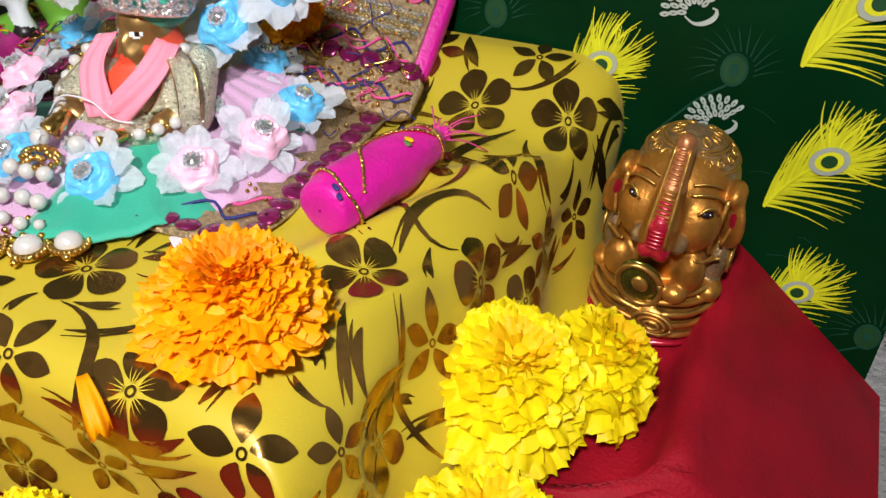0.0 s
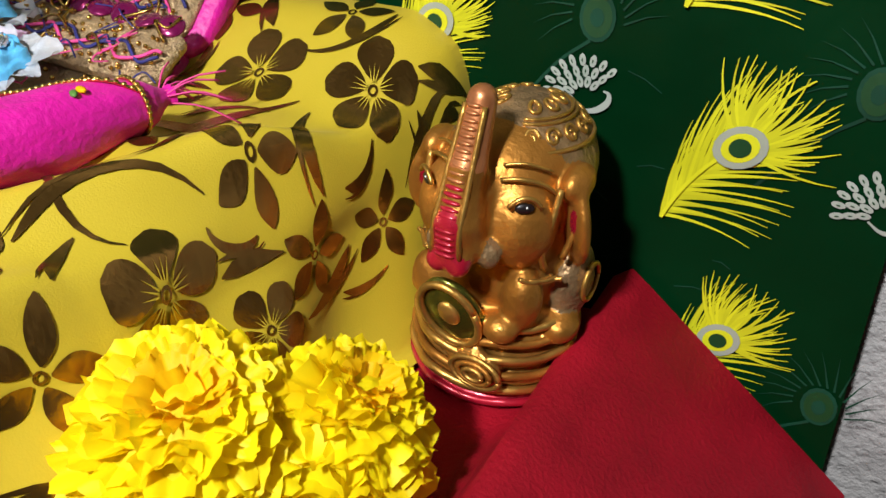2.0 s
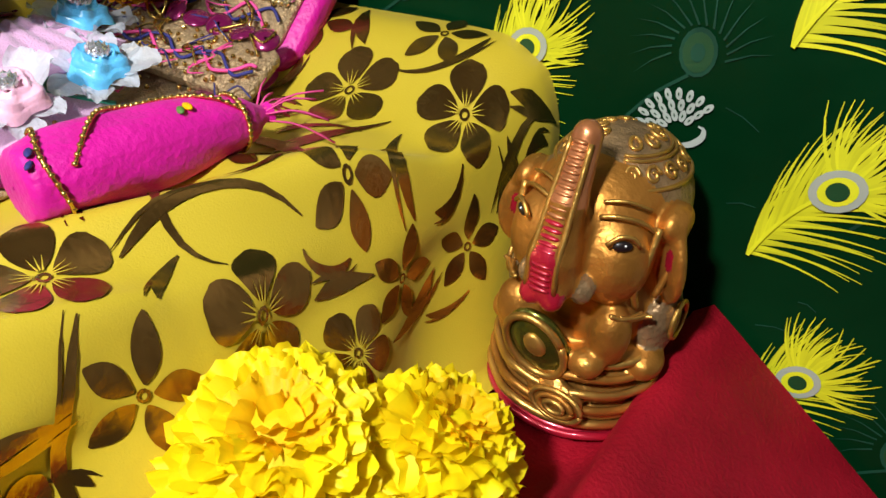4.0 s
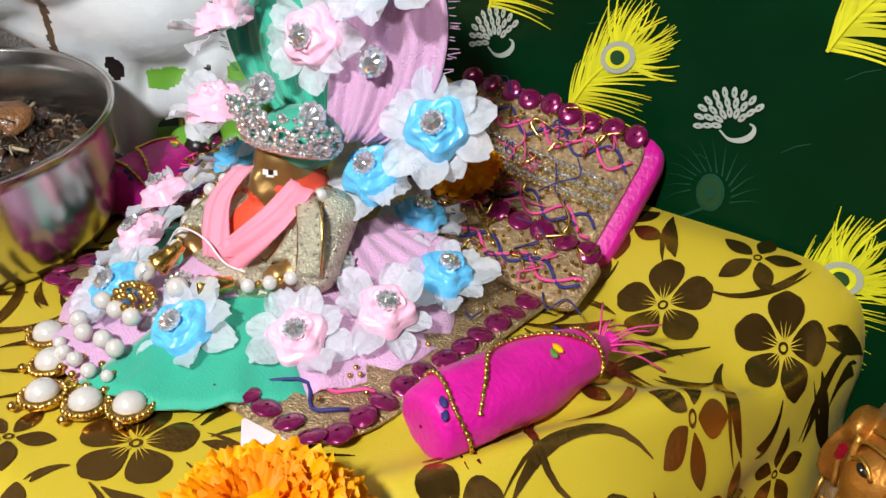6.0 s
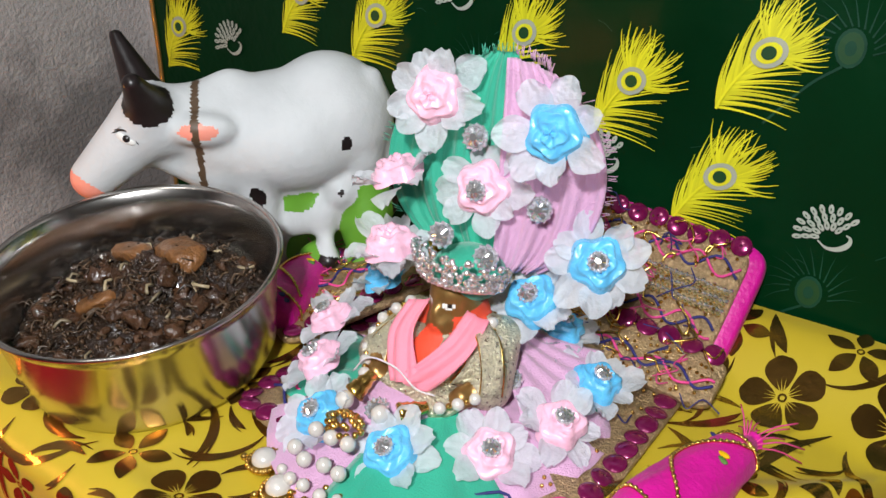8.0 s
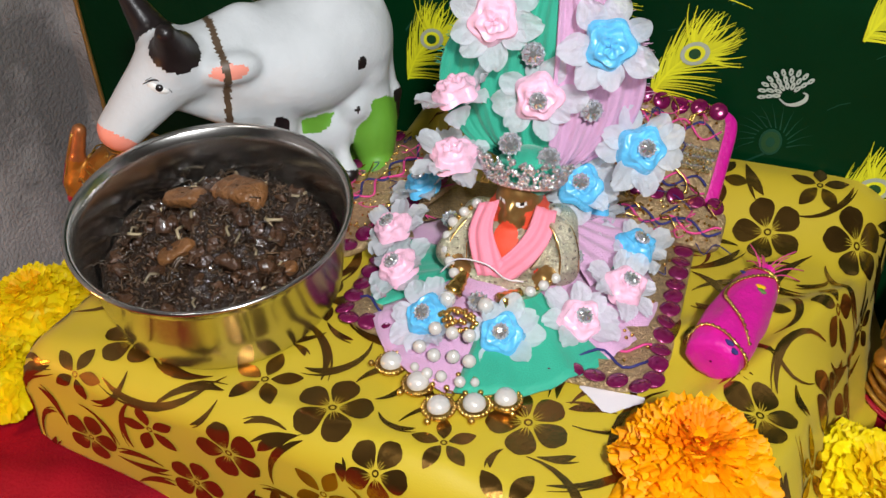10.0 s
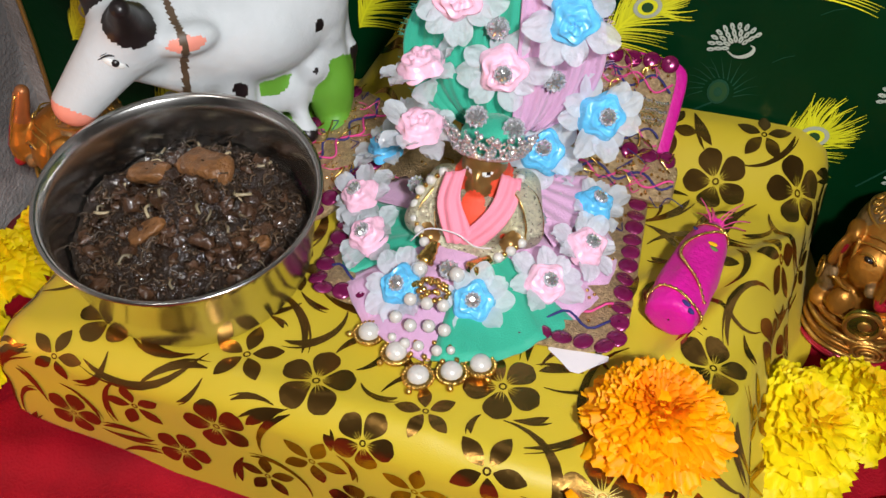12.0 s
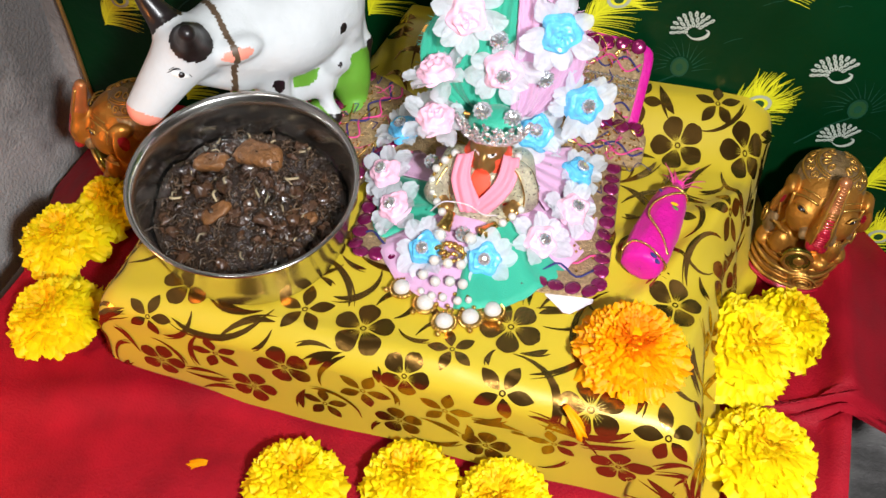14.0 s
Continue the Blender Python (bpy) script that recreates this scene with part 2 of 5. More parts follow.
def tube(path, radius, n=8):
    """A tube along points; radius: a number or a function of 0..1. Ends closed."""
    p = np.array(path, float)
    k = len(p)
    v, f = [], []
    side = None
    for i in range(k):
        d = p[min(i + 1, k - 1)] - p[max(i - 1, 0)]
        d /= np.linalg.norm(d) + 1e-12
        if side is None:
            side = np.cross(d, (0.3, 0.2, 0.93))
        side = side - d * side.dot(d)
        side /= np.linalg.norm(side) + 1e-12
        up = np.cross(d, side)
        r = radius(i / (k - 1)) if callable(radius) else radius
        for j in range(n):
            a = 2 * math.pi * j / n
            v.append(p[i] + r * (math.cos(a) * side + math.sin(a) * up))
    for i in range(k - 1):
        for j in range(n):
            j2 = (j + 1) % n
            f.append((i * n + j, i * n + j2, (i + 1) * n + j2, (i + 1) * n + j))
    f.append(tuple(range(n - 1, -1, -1)))
    f.append(tuple((k - 1) * n + j for j in range(n)))
    return np.array(v), f


def spline(pts, n=24):
    """Catmull-Rom through a few points."""
    p = [np.array(q, float) for q in pts]
    p = [2 * p[0] - p[1]] + p + [2 * p[-1] - p[-2]]
    out, segs = [], len(p) - 3
    for i in range(n + 1):
        x = min(i / n * segs, segs - 1e-9)
        k, t = int(x), x - int(x)
        a, b, c, d = p[k:k + 4]
        out.append(0.5 * (2 * b + (c - a) * t + (2 * a - 5 * b + 4 * c - d) * t * t + (3 * b - a - 3 * c + d) * t ** 3))
    return out


def box(lo, hi):
    x0, y0, z0 = lo
    x1, y1, z1 = hi
    v = [(x0, y0, z0), (x1, y0, z0), (x1, y1, z0), (x0, y1, z0), (x0, y0, z1), (x1, y0, z1), (x1, y1, z1), (x0, y1, z1)]
    return v, [(0, 3, 2, 1), (4, 5, 6, 7), (0, 1, 5, 4), (1, 2, 6, 5), (2, 3, 7, 6), (3, 0, 4, 7)]


# smooth solids: rounded cones and ellipsoids melted together
def cone(a, b, ra, rb):
    a, b = np.array(a, float), np.array(b, float)

    def f(p):
        d = b - a
        t = np.clip(((p - a) @ d) / max(d @ d, 1e-12), 0, 1)
        return np.linalg.norm(p - a - t[..., None] * d, axis=-1) - (ra + (rb - ra) * t)
    return f


def ell(c, r, turn=(0, 0, 0)):
    rot = np.array(Euler([radians(x) for x in turn]).to_matrix())
    c, r = np.array(c, float), np.array(r, float)

    def f(p):
        q = (p - c) @ rot
        k0 = np.linalg.norm(q / r, axis=-1)
        k1 = np.linalg.norm(q / (r * r), axis=-1) + 1e-9
        return k0 * (k0 - 1) / k1
    return f


def melt(solids, lo, hi, h, k=0.004, paint=()):
    """Surface net of smoothly joined solids [(solid, material index)]; paint: (solid, index) that only colour."""
    lo, hi = np.array(lo), np.array(hi)
    n = np.ceil((hi - lo) / h).astype(int) + 1
    ax = [lo[i] + h * np.arange(n[i]) for i in range(3)]
    p = np.stack(np.meshgrid(*ax, indexing="ij"), -1)

    def field(q):
        d = None
        for s, _ in solids:
            e = s(q)
            if d is None:
                d = e
            else:
                t = np.clip(0.5 + 0.5 * (e - d) / k, 0, 1)
                d = e * (1 - t) + d * t - k * t * (1 - t)
        return d
    val = field(p)
    ins = val < 0
    acc = np.zeros(tuple(n - 1) + (3,))
    cnt = np.zeros(tuple(n - 1))
    corners = [(i, j, l) for i in (0, 1) for j in (0, 1) for l in (0, 1)]

    def view(a, c):
        return a[c[0]:a.shape[0] - 1 + c[0], c[1]:a.shape[1] - 1 + c[1], c[2]:a.shape[2] - 1 + c[2]]
    for c in corners:
        for axis in range(3):
            if c[axis]:
                continue
            e = list(c)
            e[axis] = 1
            va, vb = view(val, c), view(val, e)
            cross = (va < 0) != (vb < 0)
            t = np.where(cross, va / np.where(cross, va - vb, 1), 0)
            q = np.zeros(va.shape + (3,))
            q[...] = c
            q[..., axis] += t
            acc += q * cross[..., None]
            cnt += cross
    act = cnt > 0
    idx = -np.ones(act.shape, int)
    idx[act] = np.arange(act.sum())
    cells = np.argwhere(act)
    verts = lo + h * (cells + acc[act] / cnt[act][:, None])
    faces = []
    for axis in range(3):
        a = np.moveaxis(ins, axis, 0)
        diff = np.argwhere(a[:-1] != a[1:])
        o1, o2 = [i for i in range(3) if i != axis]
        g = np.empty((len(diff), 3), int)
        g[:, axis], g[:, o1], g[:, o2] = diff.T
        ok = (g[:, o1] > 0) & (g[:, o2] > 0) & (g[:, o1] < act.shape[o1]) & (g[:, o2] < act.shape[o2])
        g = g[ok]
        q = []
        for s1, s2 in ((-1, -1), (0, -1), (0, 0), (-1, 0)):
            w = g.copy()
            w[:, o1] += s1
            w[:, o2] += s2
            q.append(idx[tuple(w.T)])
        q = np.stack(q, -1)
        flip = ins[tuple(g.T)] != (axis == 1)
        q[~flip] = q[~flip][:, ::-1]
        faces.append(q)
    faces = np.concatenate(faces)
    mid = verts[faces].mean(1)
    ds = np.stack([s(mid) for s, _ in solids], -1)
    mi = np.array([m for _, m in solids])[ds.argmin(-1)]
    for s, m in paint:
        mi[s(mid) < 0] = m
    return verts, faces, mi


def wob(x, y, z=0.0, s=1.0):
    return noise.noise(Vector((x * s, y * s, z * s)))

# ---- structure ----
WALL_Y = 0.345
tagged(part("wall_back", box((-0.72, WALL_Y + 0.004, -0.46), (1.6, WALL_Y + 0.10, 1.9)), "wall", smooth=False), "bare grey cement wall behind the green cloth", "wall", kind="structure")
tagged(part("wall_left", box((-0.72, -2.0, -0.46), (-0.575, WALL_Y + 0.004, 1.9)), "wall", smooth=False), "bare grey cement side wall", "wall", kind="structure")
# two walls and a ceiling out of view, added to bounce lamp light
tagged(part("bounce_wall_right", box((1.6, -2.0, -0.46), (1.7, WALL_Y + 0.10, 1.9)), "room", smooth=False), "unseen plain plaster wall added to bounce light", "wall", kind="structure")
tagged(part("bounce_wall_front", box((-0.72, -2.1, -0.46), (1.7, -2.0, 1.9)), "room", smooth=False), "unseen plain plaster wall added to bounce light", "wall", kind="structure")
tagged(part("ceiling", box((-0.72, -2.1, 1.9), (1.7, WALL_Y + 0.10, 2.0)), "room", smooth=False), "unseen plain ceiling added to bounce light", "ceiling", kind="structure")
tagged(part("floor", box((-0.72, -2.1, -0.5), (1.7, WALL_Y + 0.10, -0.46)), "floor", smooth=False), "dark floor", "floor", kind="structure")

table = thing("altar_table", "dark wooden table under the red velvet cloth", "table")
part("tabletop", box((-0.50, -0.42, -0.034), (-0.004, 0.334, -0.010)), "dark_wood", table, smooth=False)
for lx in (-0.48, -0.06):
    for ly in (-0.40, 0.28):
        part("leg", box((lx, ly, -0.459), (lx + 0.04, ly + 0.04, -0.034)), "dark_wood", table, smooth=False)


# green printed cloth hung on the wall
def sheet_y(x, z):
    return 0.3375 + 0.0022 * math.sin(x * 38 + 2.0 * wob(x, z, 0, 6)) + 0.002 * wob(x, z, 3, 14)


def green_sheet(a, b):
    x, z = -0.545 + 0.614 * a, -0.20 + 0.62 * b
    return (x, sheet_y(x, z), z)


backdrop = tagged(part("backdrop_cloth", grid(90, 80, green_sheet), "green_cloth"), "dark green satin cloth printed with yellow peacock feathers", "backdrop cloth")
part("hem", tube([(-0.5455, sheet_y(-0.545, z) - 0.001, z) for z in np.linspace(-0.2, 0.42, 30)], 0.0016, 6), "gold_trim", backdrop, "narrow gold hem")


def on_sheet(pts2, off=0.0009):
    return [(x, sheet_y(x, z) - off, z) for x, z in pts2]


def strip2(path, w, off):
    """A flat tapered strip along a 2D path on the cloth."""
    v, f = [], []
    k = len(path)
    for i, p in enumerate(path):
        d = np.array(path[min(i + 1, k - 1)]) - np.array(path[max(i - 1, 0)])
        d = d / (np.linalg.norm(d) + 1e-9)
        s = np.array((-d[1], d[0])) * w(i / (k - 1))
        v += on_sheet([np.array(p) + s, np.array(p) - s], off)
    for i in range(k - 1):
        f.append((2 * i, 2 * i + 1, 2 * i + 3, 2 * i + 2))
    return v, f


def disc2(c, rx, rz, off, n=18, turn=0.0):
    ct, st = math.cos(turn), math.sin(turn)
    pts = []
    for i in range(n):
        a = 2 * math.pi * i / n
        px, pz = rx * math.cos(a), rz * math.sin(a)
        pts.append((c[0] + px * ct - pz * st, c[1] + px * st + pz * ct))
    return on_sheet(pts, off), [tuple(range(n))]


def feather(eye, s, rng, turn=0.0):
    """Peacock feather: barbs fanning from a stem that runs from lower left to the eye."""
    geos = []
    ct, st = math.cos(turn), math.sin(turn)

    def w(x, z):
        return (eye[0] + s * (x * ct - z * st), eye[1] + s * (x * st + z * ct))
    base, eye2 = np.array((-0.62, -0.95)), np.array((0.0, 0.0))
    ctrl = np.array((-0.40, -0.30))
    for i in range(58):
        t = i / 57
        side = -1 if i % 2 else 1
        o = (1 - t) ** 2 * base + 2 * t * (1 - t) * ctrl + t * t * eye2
        if side > 0:
            ang = math.radians(100 - 18 * t + rng.uniform(-5, 5))
            ln = 0.75 + 0.35 * math.sin(math.pi * t) + rng.uniform(-0.12, 0.1)
            bend = -0.35
        else:
            ang = math.radians(8 + 25 * t + rng.uniform(-5, 5))
            ln = 1.05 - 0.1 * t + rng.uniform(-0.12, 0.1)
            bend = 0.15 - 0.5 * (1 - t)
        path = [w(*o)]
        for j in range(1, 7):
            a = ang + bend * (j / 6) * 1.2
            o = o + ln / 6 * np.array((math.cos(a), math.sin(a)))
            path.append(w(*o))
        g = strip2(path, lambda q: s * 0.022 * (1 - q * 0.85), 0.0007 + 0.00001 * i)
        geos.append((g[0], g[1], [0] * len(g[1])))
    for i in range(34):
        a = math.radians(-25 + 150 * i / 33 + rng.uniform(-3, 3))
        ln = rng.uniform(0.55, 0.85)
        o = np.array((0.0, 0.0))
        path = [w(*(o + (0.1 * math.cos(a), 0.1 * math.sin(a))))]
        for j in range(1, 6):
            b = a + 0.3 * (j / 5) * (1 if a < 1.1 else -1)
            path.append(w(0.1 * math.cos(a) + ln * j / 5 * math.cos(b), 0.1 * math.sin(a) + ln * j / 5 * math.sin(b)))
        g = strip2(path, lambda q: s * 0.026 * (1 - q * 0.85), 0.0012 + 0.00001 * i)
        geos.append((g[0], g[1], [0] * len(g[1])))
    stem = [w(*((1 - t) ** 2 * base + 2 * t * (1 - t) * ctrl + t * t * eye2)) for t in np.linspace(0, 1, 9)]
    g = strip2(stem, lambda q: s * 0.02, 0.0018)
    geos.append((g[0], g[1], [0] * len(g[1])))
    for rx, rz, mi, off in ((0.27, 0.22, 1, 0.0020), (0.19, 0.15, 0, 0.0022), (0.11, 0.10, 2, 0.0024)):
        g = disc2(w(0, 0), rx * s, rz * s, off, turn=0.5)
        geos.append((g[0], g[1], [mi]))
    return join(*geos)


rng = random.Random(4)
for ex, ez, s in ((0.026, 0.066, 0.029), (0.030, 0.001, 0.026), (-0.071, 0.090, 0.027), (0.026, 0.131, 0.030), (-0.163, 0.143, 0.026), (-0.205, 0.176, 0.026),
                  (-0.152, 0.195, 0.026), (-0.261, 0.188, 0.026), (-0.350, 0.185, 0.027), (-0.405, 0.190, 0.026), (-0.519, 0.158, 0.028), (-0.495, 0.085, 0.026),
                  (-0.075, 0.185, 0.028), (0.05, -0.075, 0.027), (-0.30, 0.13, 0.026), (-0.45, 0.03, 0.026), (-0.12, 0.26, 0.028), (-0.30, 0.26, 0.028)):
    part("feather_print", feather((ex, ez), s, rng, rng.uniform(-0.1, 0.1)), ["feather", "eye_ring", "dark_print"], backdrop, smooth=False)


def peacock(c, s, rng):
    """Small silver motif: drop-shaped plumes fanned above a curved body."""
    geos = []
    for row, (cnt, rad) in enumerate(((10, 0.95), (8, 0.68), (6, 0.42))):
        for i in range(cnt):
            a = math.radians(40 + 160 * (i + 0.5) / cnt)
            q = (c[0] + s * rad * math.cos(a), c[1] + s * rad * math.sin(a) - 0.15 * s)
            g = disc2(q, s * 0.16, s * 0.085, 0.0012 + row * 0.0001, 10, a)
            geos.append((g[0], g[1], [0]))
            g = disc2(q, s * 0.05, s * 0.02, 0.0016, 8, a)
            geos.append((g[0], g[1], [1]))
    body = [(c[0] + s * x, c[1] + s * z) for x, z in ((-0.30, -0.30), (0.0, -0.48), (0.35, -0.42), (0.60, -0.2), (0.62, 0.02), (0.48, 0.08))]
    g = strip2([tuple(p) for p in spline(body, 14)], lambda q: s * (0.025 + 0.06 * math.sin(math.pi * q) ** 2), 0.0014)
    geos.append((g[0], g[1], [0] * len(g[1])))
    return join(*geos)


for ex, ez, s in ((-0.118, 0.130, 0.0125), (-0.216, 0.140, 0.013), (-0.473, 0.154, 0.014), (-0.037, 0.120, 0.0125), (0.066, 0.056, 0.0125), (-0.020, 0.076, 0.012),
                  (0.045, 0.17, 0.0125), (-0.30, 0.20, 0.0125), (-0.40, 0.14, 0.0125), (-0.05, 0.23, 0.0125), (-0.2, 0.235, 0.0125)):
    part("peacock_print", peacock((ex, ez), s, rng), ["silver_print", "dark_print"], backdrop, smooth=False)


def faint_eye(c, s):
    geos = []
    for i in range(14):
        a = math.radians(-10 + 200 * i / 13)
        p0, p1 = (c[0] + 0.45 * s * math.cos(a), c[1] + 0.45 * s * math.sin(a)), (c[0] + 1.2 * s * math.cos(a + 0.3), c[1] + 1.2 * s * math.sin(a + 0.3))
        g = strip2([p0, ((p0[0] + p1[0]) / 2, (p0[1] + p1[1]) / 2 + 0.05 * s), p1], lambda q: 0.02 * s * (1 - q), 0.0006)
        geos.append((g[0], g[1], [0] * len(g[1])))
    tail = spline([(c[0] - 0.1 * s, c[1] - 0.4 * s), (c[0] - 0.7 * s, c[1] - 0.9 * s), (c[0] - 1.5 * s, c[1] - 1.9 * s)], 8)
    g = strip2([tuple(p) for p in tail], lambda q: 0.03 * s, 0.0006)
    geos.append((g[0], g[1], [0] * len(g[1])))
    for r, mi, off in ((0.42, 0, 0.0007), (0.34, 1, 0.0009), (0.16, 0, 0.0011)):
        g = disc2(c, 0.75 * r * s, r * s, off, 16)
        geos.append((g[0], g[1], [mi]))
    return join(*geos)


for ex, ez in ((-0.121, 0.103), (0.057, 0.087), (0.063, -0.012), (-0.018, 0.098), (-0.125, 0.20), (-0.29, 0.165), (-0.44, 0.10)):
    part("faint_feather_print", faint_eye((ex, ez), 0.017), ["wisp", "dark_print"], backdrop, smooth=False)
scr = []
for i in range(70):
    x, z = rng.uniform(-0.5, 0.06), rng.uniform(-0.05, 0.2)
    a, ln = rng.uniform(-0.6, 0.6), rng.uniform(0.004, 0.012)
    g = strip2([(x, z), (x + ln * 0.5 * math.cos(a), z + ln * 0.5 * math.sin(a) + 0.0008), (x + ln * math.cos(a), z + ln * math.sin(a))], lambda q: 0.00018, 0.0005)
    scr.append((g[0], g[1], [0] * len(g[1])))
tagged(part("wisp_print", join(*scr), ["wisp"], backdrop, smooth=False), kind="stuff")


# red velvet cloth over the table
def red_z(x, y):
    z = 0.0012 * wob(x, y, 1, 9) + 0.0006 * wob(x, y, 8, 40) + 0.0060 * max(0, wob(x, y * 0.6, 5, 7)) * (1 if y < 0.09 else 0.25)
    d = y - (0.075 + 0.35 * (x + 0.45))
    z += 0.004 * math.exp(-(d / 0.012) ** 2) * (1 if x < -0.20 else math.exp(-((x + 0.20) / 0.05) ** 2))
    if y > 0.12:
        s = min(1, max(0, (x + 0.012) / 0.010))
        z += 0.020 * s * s * (3 - 2 * s) * min(1, max(0, (y - 0.12) / 0.08)) - 0.82 * max(0, x - 0.001)
    if x < -0.49:
        z -= 0.8 * (-0.49 - x)
    return z


def red_sheet(a, b):
    y = -0.42 + 0.755 * b
    right = 0.002 + 0.075 * min(1, max(0, (y - 0.185) / 0.012))
    left = -0.487 - 0.075 * max(0, min(1, (y - 0.16) / 0.12))
    x = left + (right - left) * a
    return (x, y, red_z(x, y))


tagged(part("red_velvet_cloth", grid(110, 130, red_sheet), "red_cloth"), "deep red velvet cloth spread over the table", "table cloth")

# ---- platform in yellow satin ----
TOP, FRONT, LEFT = 0.0725, 0.108, -0.388


def right_edge(y):
    return -0.081 + 0.024 * min(1, max(0, (y - 0.20) / 0.13))


def roll(a, r):
    if a <= 0:
        return a, 0.0
    if a < r * math.pi / 2:
        return r * math.sin(a / r), r * (1 - math.cos(a / r))
    return r, r + a - r * math.pi / 2


def ridge(x, y, p, q, w, h):
    p, q, o = np.array(p), np.array(q), np.array((x, y))
    d = q - p
    t = min(1, max(0, (o - p) @ d / (d @ d)))
    e = np.linalg.norm(o - p - t * d)
    return h * math.exp(-(e / w) ** 2) * (0.4 + 0.6 * math.sin(math.pi * min(0.9, 0.15 + 0.7 * t)))


def cloth(u, v):
    """The draped cloth: u across, v deep, both run on down over the sides."""
    rr, rf = 0.026, 0.014
    e = right_edge(v)
    hx, dx = roll(u - (e - rr), rr)
    x = e - rr + hx + 0.30 * max(0, dx - rr)
    hl, dl = roll((LEFT + 0.014) - u, 0.014)
    if u < LEFT + 0.014:
        x = LEFT + 0.014 - hl
    hy, dy = roll((FRONT + rf) - v, rf)
    y = FRONT + rf - hy if v < FRONT + rf else v
    z = TOP - max(dx, 0) - max(dl, 0) - max(dy, 0)
    if dx > 0 and dy > 0:
        z = TOP - max(dx, dy) - 0.3 * min(dx, dy)
    top = 1.0 if max(dx, dy, dl) < 0.01 else max(0.0, 1 - (max(dx, dy, dl) - 0.01) / 0.02)
    s = min(1, max(0, (v - 0.285) / 0.045))
    z += top * ((0.020 + 0.026 * min(1, max(0, (-0.19 - u) / 0.05))) * s * s * (3 - 2 * s) * min(1, max(0, (u + 0.315) / 0.03)))
    z += top * (ridge(u, v, (-0.150, 0.205), (-0.070, 0.270), 0.008, 0.005) + ridge(u, v, (-0.12, 0.180), (-0.060, 0.30), 0.007, 0.007)
                + ridge(u, v, (-0.10, 0.150), (-0.066, 0.235), 0.007, 0.005) + ridge(u, v, (-0.36, 0.125), (-0.20, 0.120), 0.006, 0.0012))
    z += top * 0.0010 * wob(u, v, 2, 22)
    # the padding gives under the tilted bowl
    z -= top * 0.0045 * math.exp(-((u + 0.325) / 0.055) ** 2 - ((v - 0.128) / 0.034) ** 2)
    side = 1 - top
    x += side * (0.005 * wob(u, v, 7, 24) + 0.0022 * math.sin(95 * v + 70 * u) if dx > 0 else 0)
    y += side * (0.0025 * wob(u, v, 9, 20) if dy > 0 else 0)
    lift = min(1, max(0, (-0.31 - u) / 0.08))
    return Vector((x, y, max(z, 0.0035 + 0.016 * lift)))


def cloth_at(u, v, off):
    p = cloth(u, v)
    h = 0.0012
    n = (cloth(u + h, v) - cloth(u - h, v)).cross(cloth(u, v + h) - cloth(u, v - h))
    n.normalize()
    return p + n * off


U0, U1, V0, V1 = LEFT - 0.052, -0.087 + 0.066, FRONT - 0.062, 0.336
platform = thing("low_platform", "low wooden platform hidden under the yellow cloth", "platform")
part("board", box((LEFT + 0.006, FRONT + 0.006, 0.003), (-0.093, 0.333, TOP - 0.014)), "dark_wood", platform, smooth=False)
yellow = tagged(part("yellow_satin_cloth", grid(170, 150, lambda a, b: cloth(U0 + (U1 - U0 + 0.024) * a - 0.0, V0 + (V1 - V0) * b)), "yellow_cloth"),
                "golden yellow satin cloth with bronze foil flowers draped over the platform", "cloth")


def foil_shape(path, width, n=7, off=0.0005):
    """A leaf or petal along a 2D path, bent over the cloth."""
    v, f = [], []
    k = len(path)
    for i, p in enumerate(path):
        d = np.array(path[min(i + 1, k - 1)]) - np.array(path[max(i - 1, 0)])
        d = d / (np.linalg.norm(d) + 1e-9)
        s = np.array((-d[1], d[0])) * width(i / (k - 1))
        for c in (-1, 0, 1):
            q = np.array(p) + s * c
            v.append(cloth_at(q[0], q[1], off))
    for i in range(k - 1):
        for c in (0, 1):
            a = i * 3 + c
            f.append((a, a + 3, a + 4, a + 1))
    return v, f


def foil_flower(c, r, kind, turn):
    geos = []
    for i in range(5):
        a = turn + 2 * math.pi * i / 5
        d = np.array((math.cos(a), math.sin(a)))
        path = [np.array(c) + d * r * (0.16 + 0.84 * t) for t in np.linspace(0, 1, 9)]
        if kind == "broad":
            g = foil_shape(path, lambda t: r * (0.04 + 0.40 * math.sin(math.pi * min(0.999, t ** 1.15)) ** 0.62 * (0.55 + 0.45 * t)))
        else:
            g = foil_shape(path, lambda t: r * (0.02 + 0.21 * math.sin(math.pi * t) ** 0.9))
        geos.append((g[0], g[1], [0] * len(g[1])))
        if kind == "broad":
            for o in (-0.25, 0.0, 0.25):
                e = np.array((math.cos(a + o), math.sin(a + o)))
                g = foil_shape([np.array(c) + e * r * t for t in (0.14, 0.3, 0.46)], lambda t: r * 0.014 * (1 - t), off=0.0008)
                geos.append((g[0], g[1], [1] * len(g[1])))
    ring = [np.array(c) + r * 0.085 * np.array((math.cos(a), math.sin(a))) for a in np.linspace(0, 2 * math.pi, 11)]
    g = foil_shape(ring, lambda t: r * 0.025)
    geos.append((g[0], g[1], [0] * len(g[1])))
    return join(*geos)


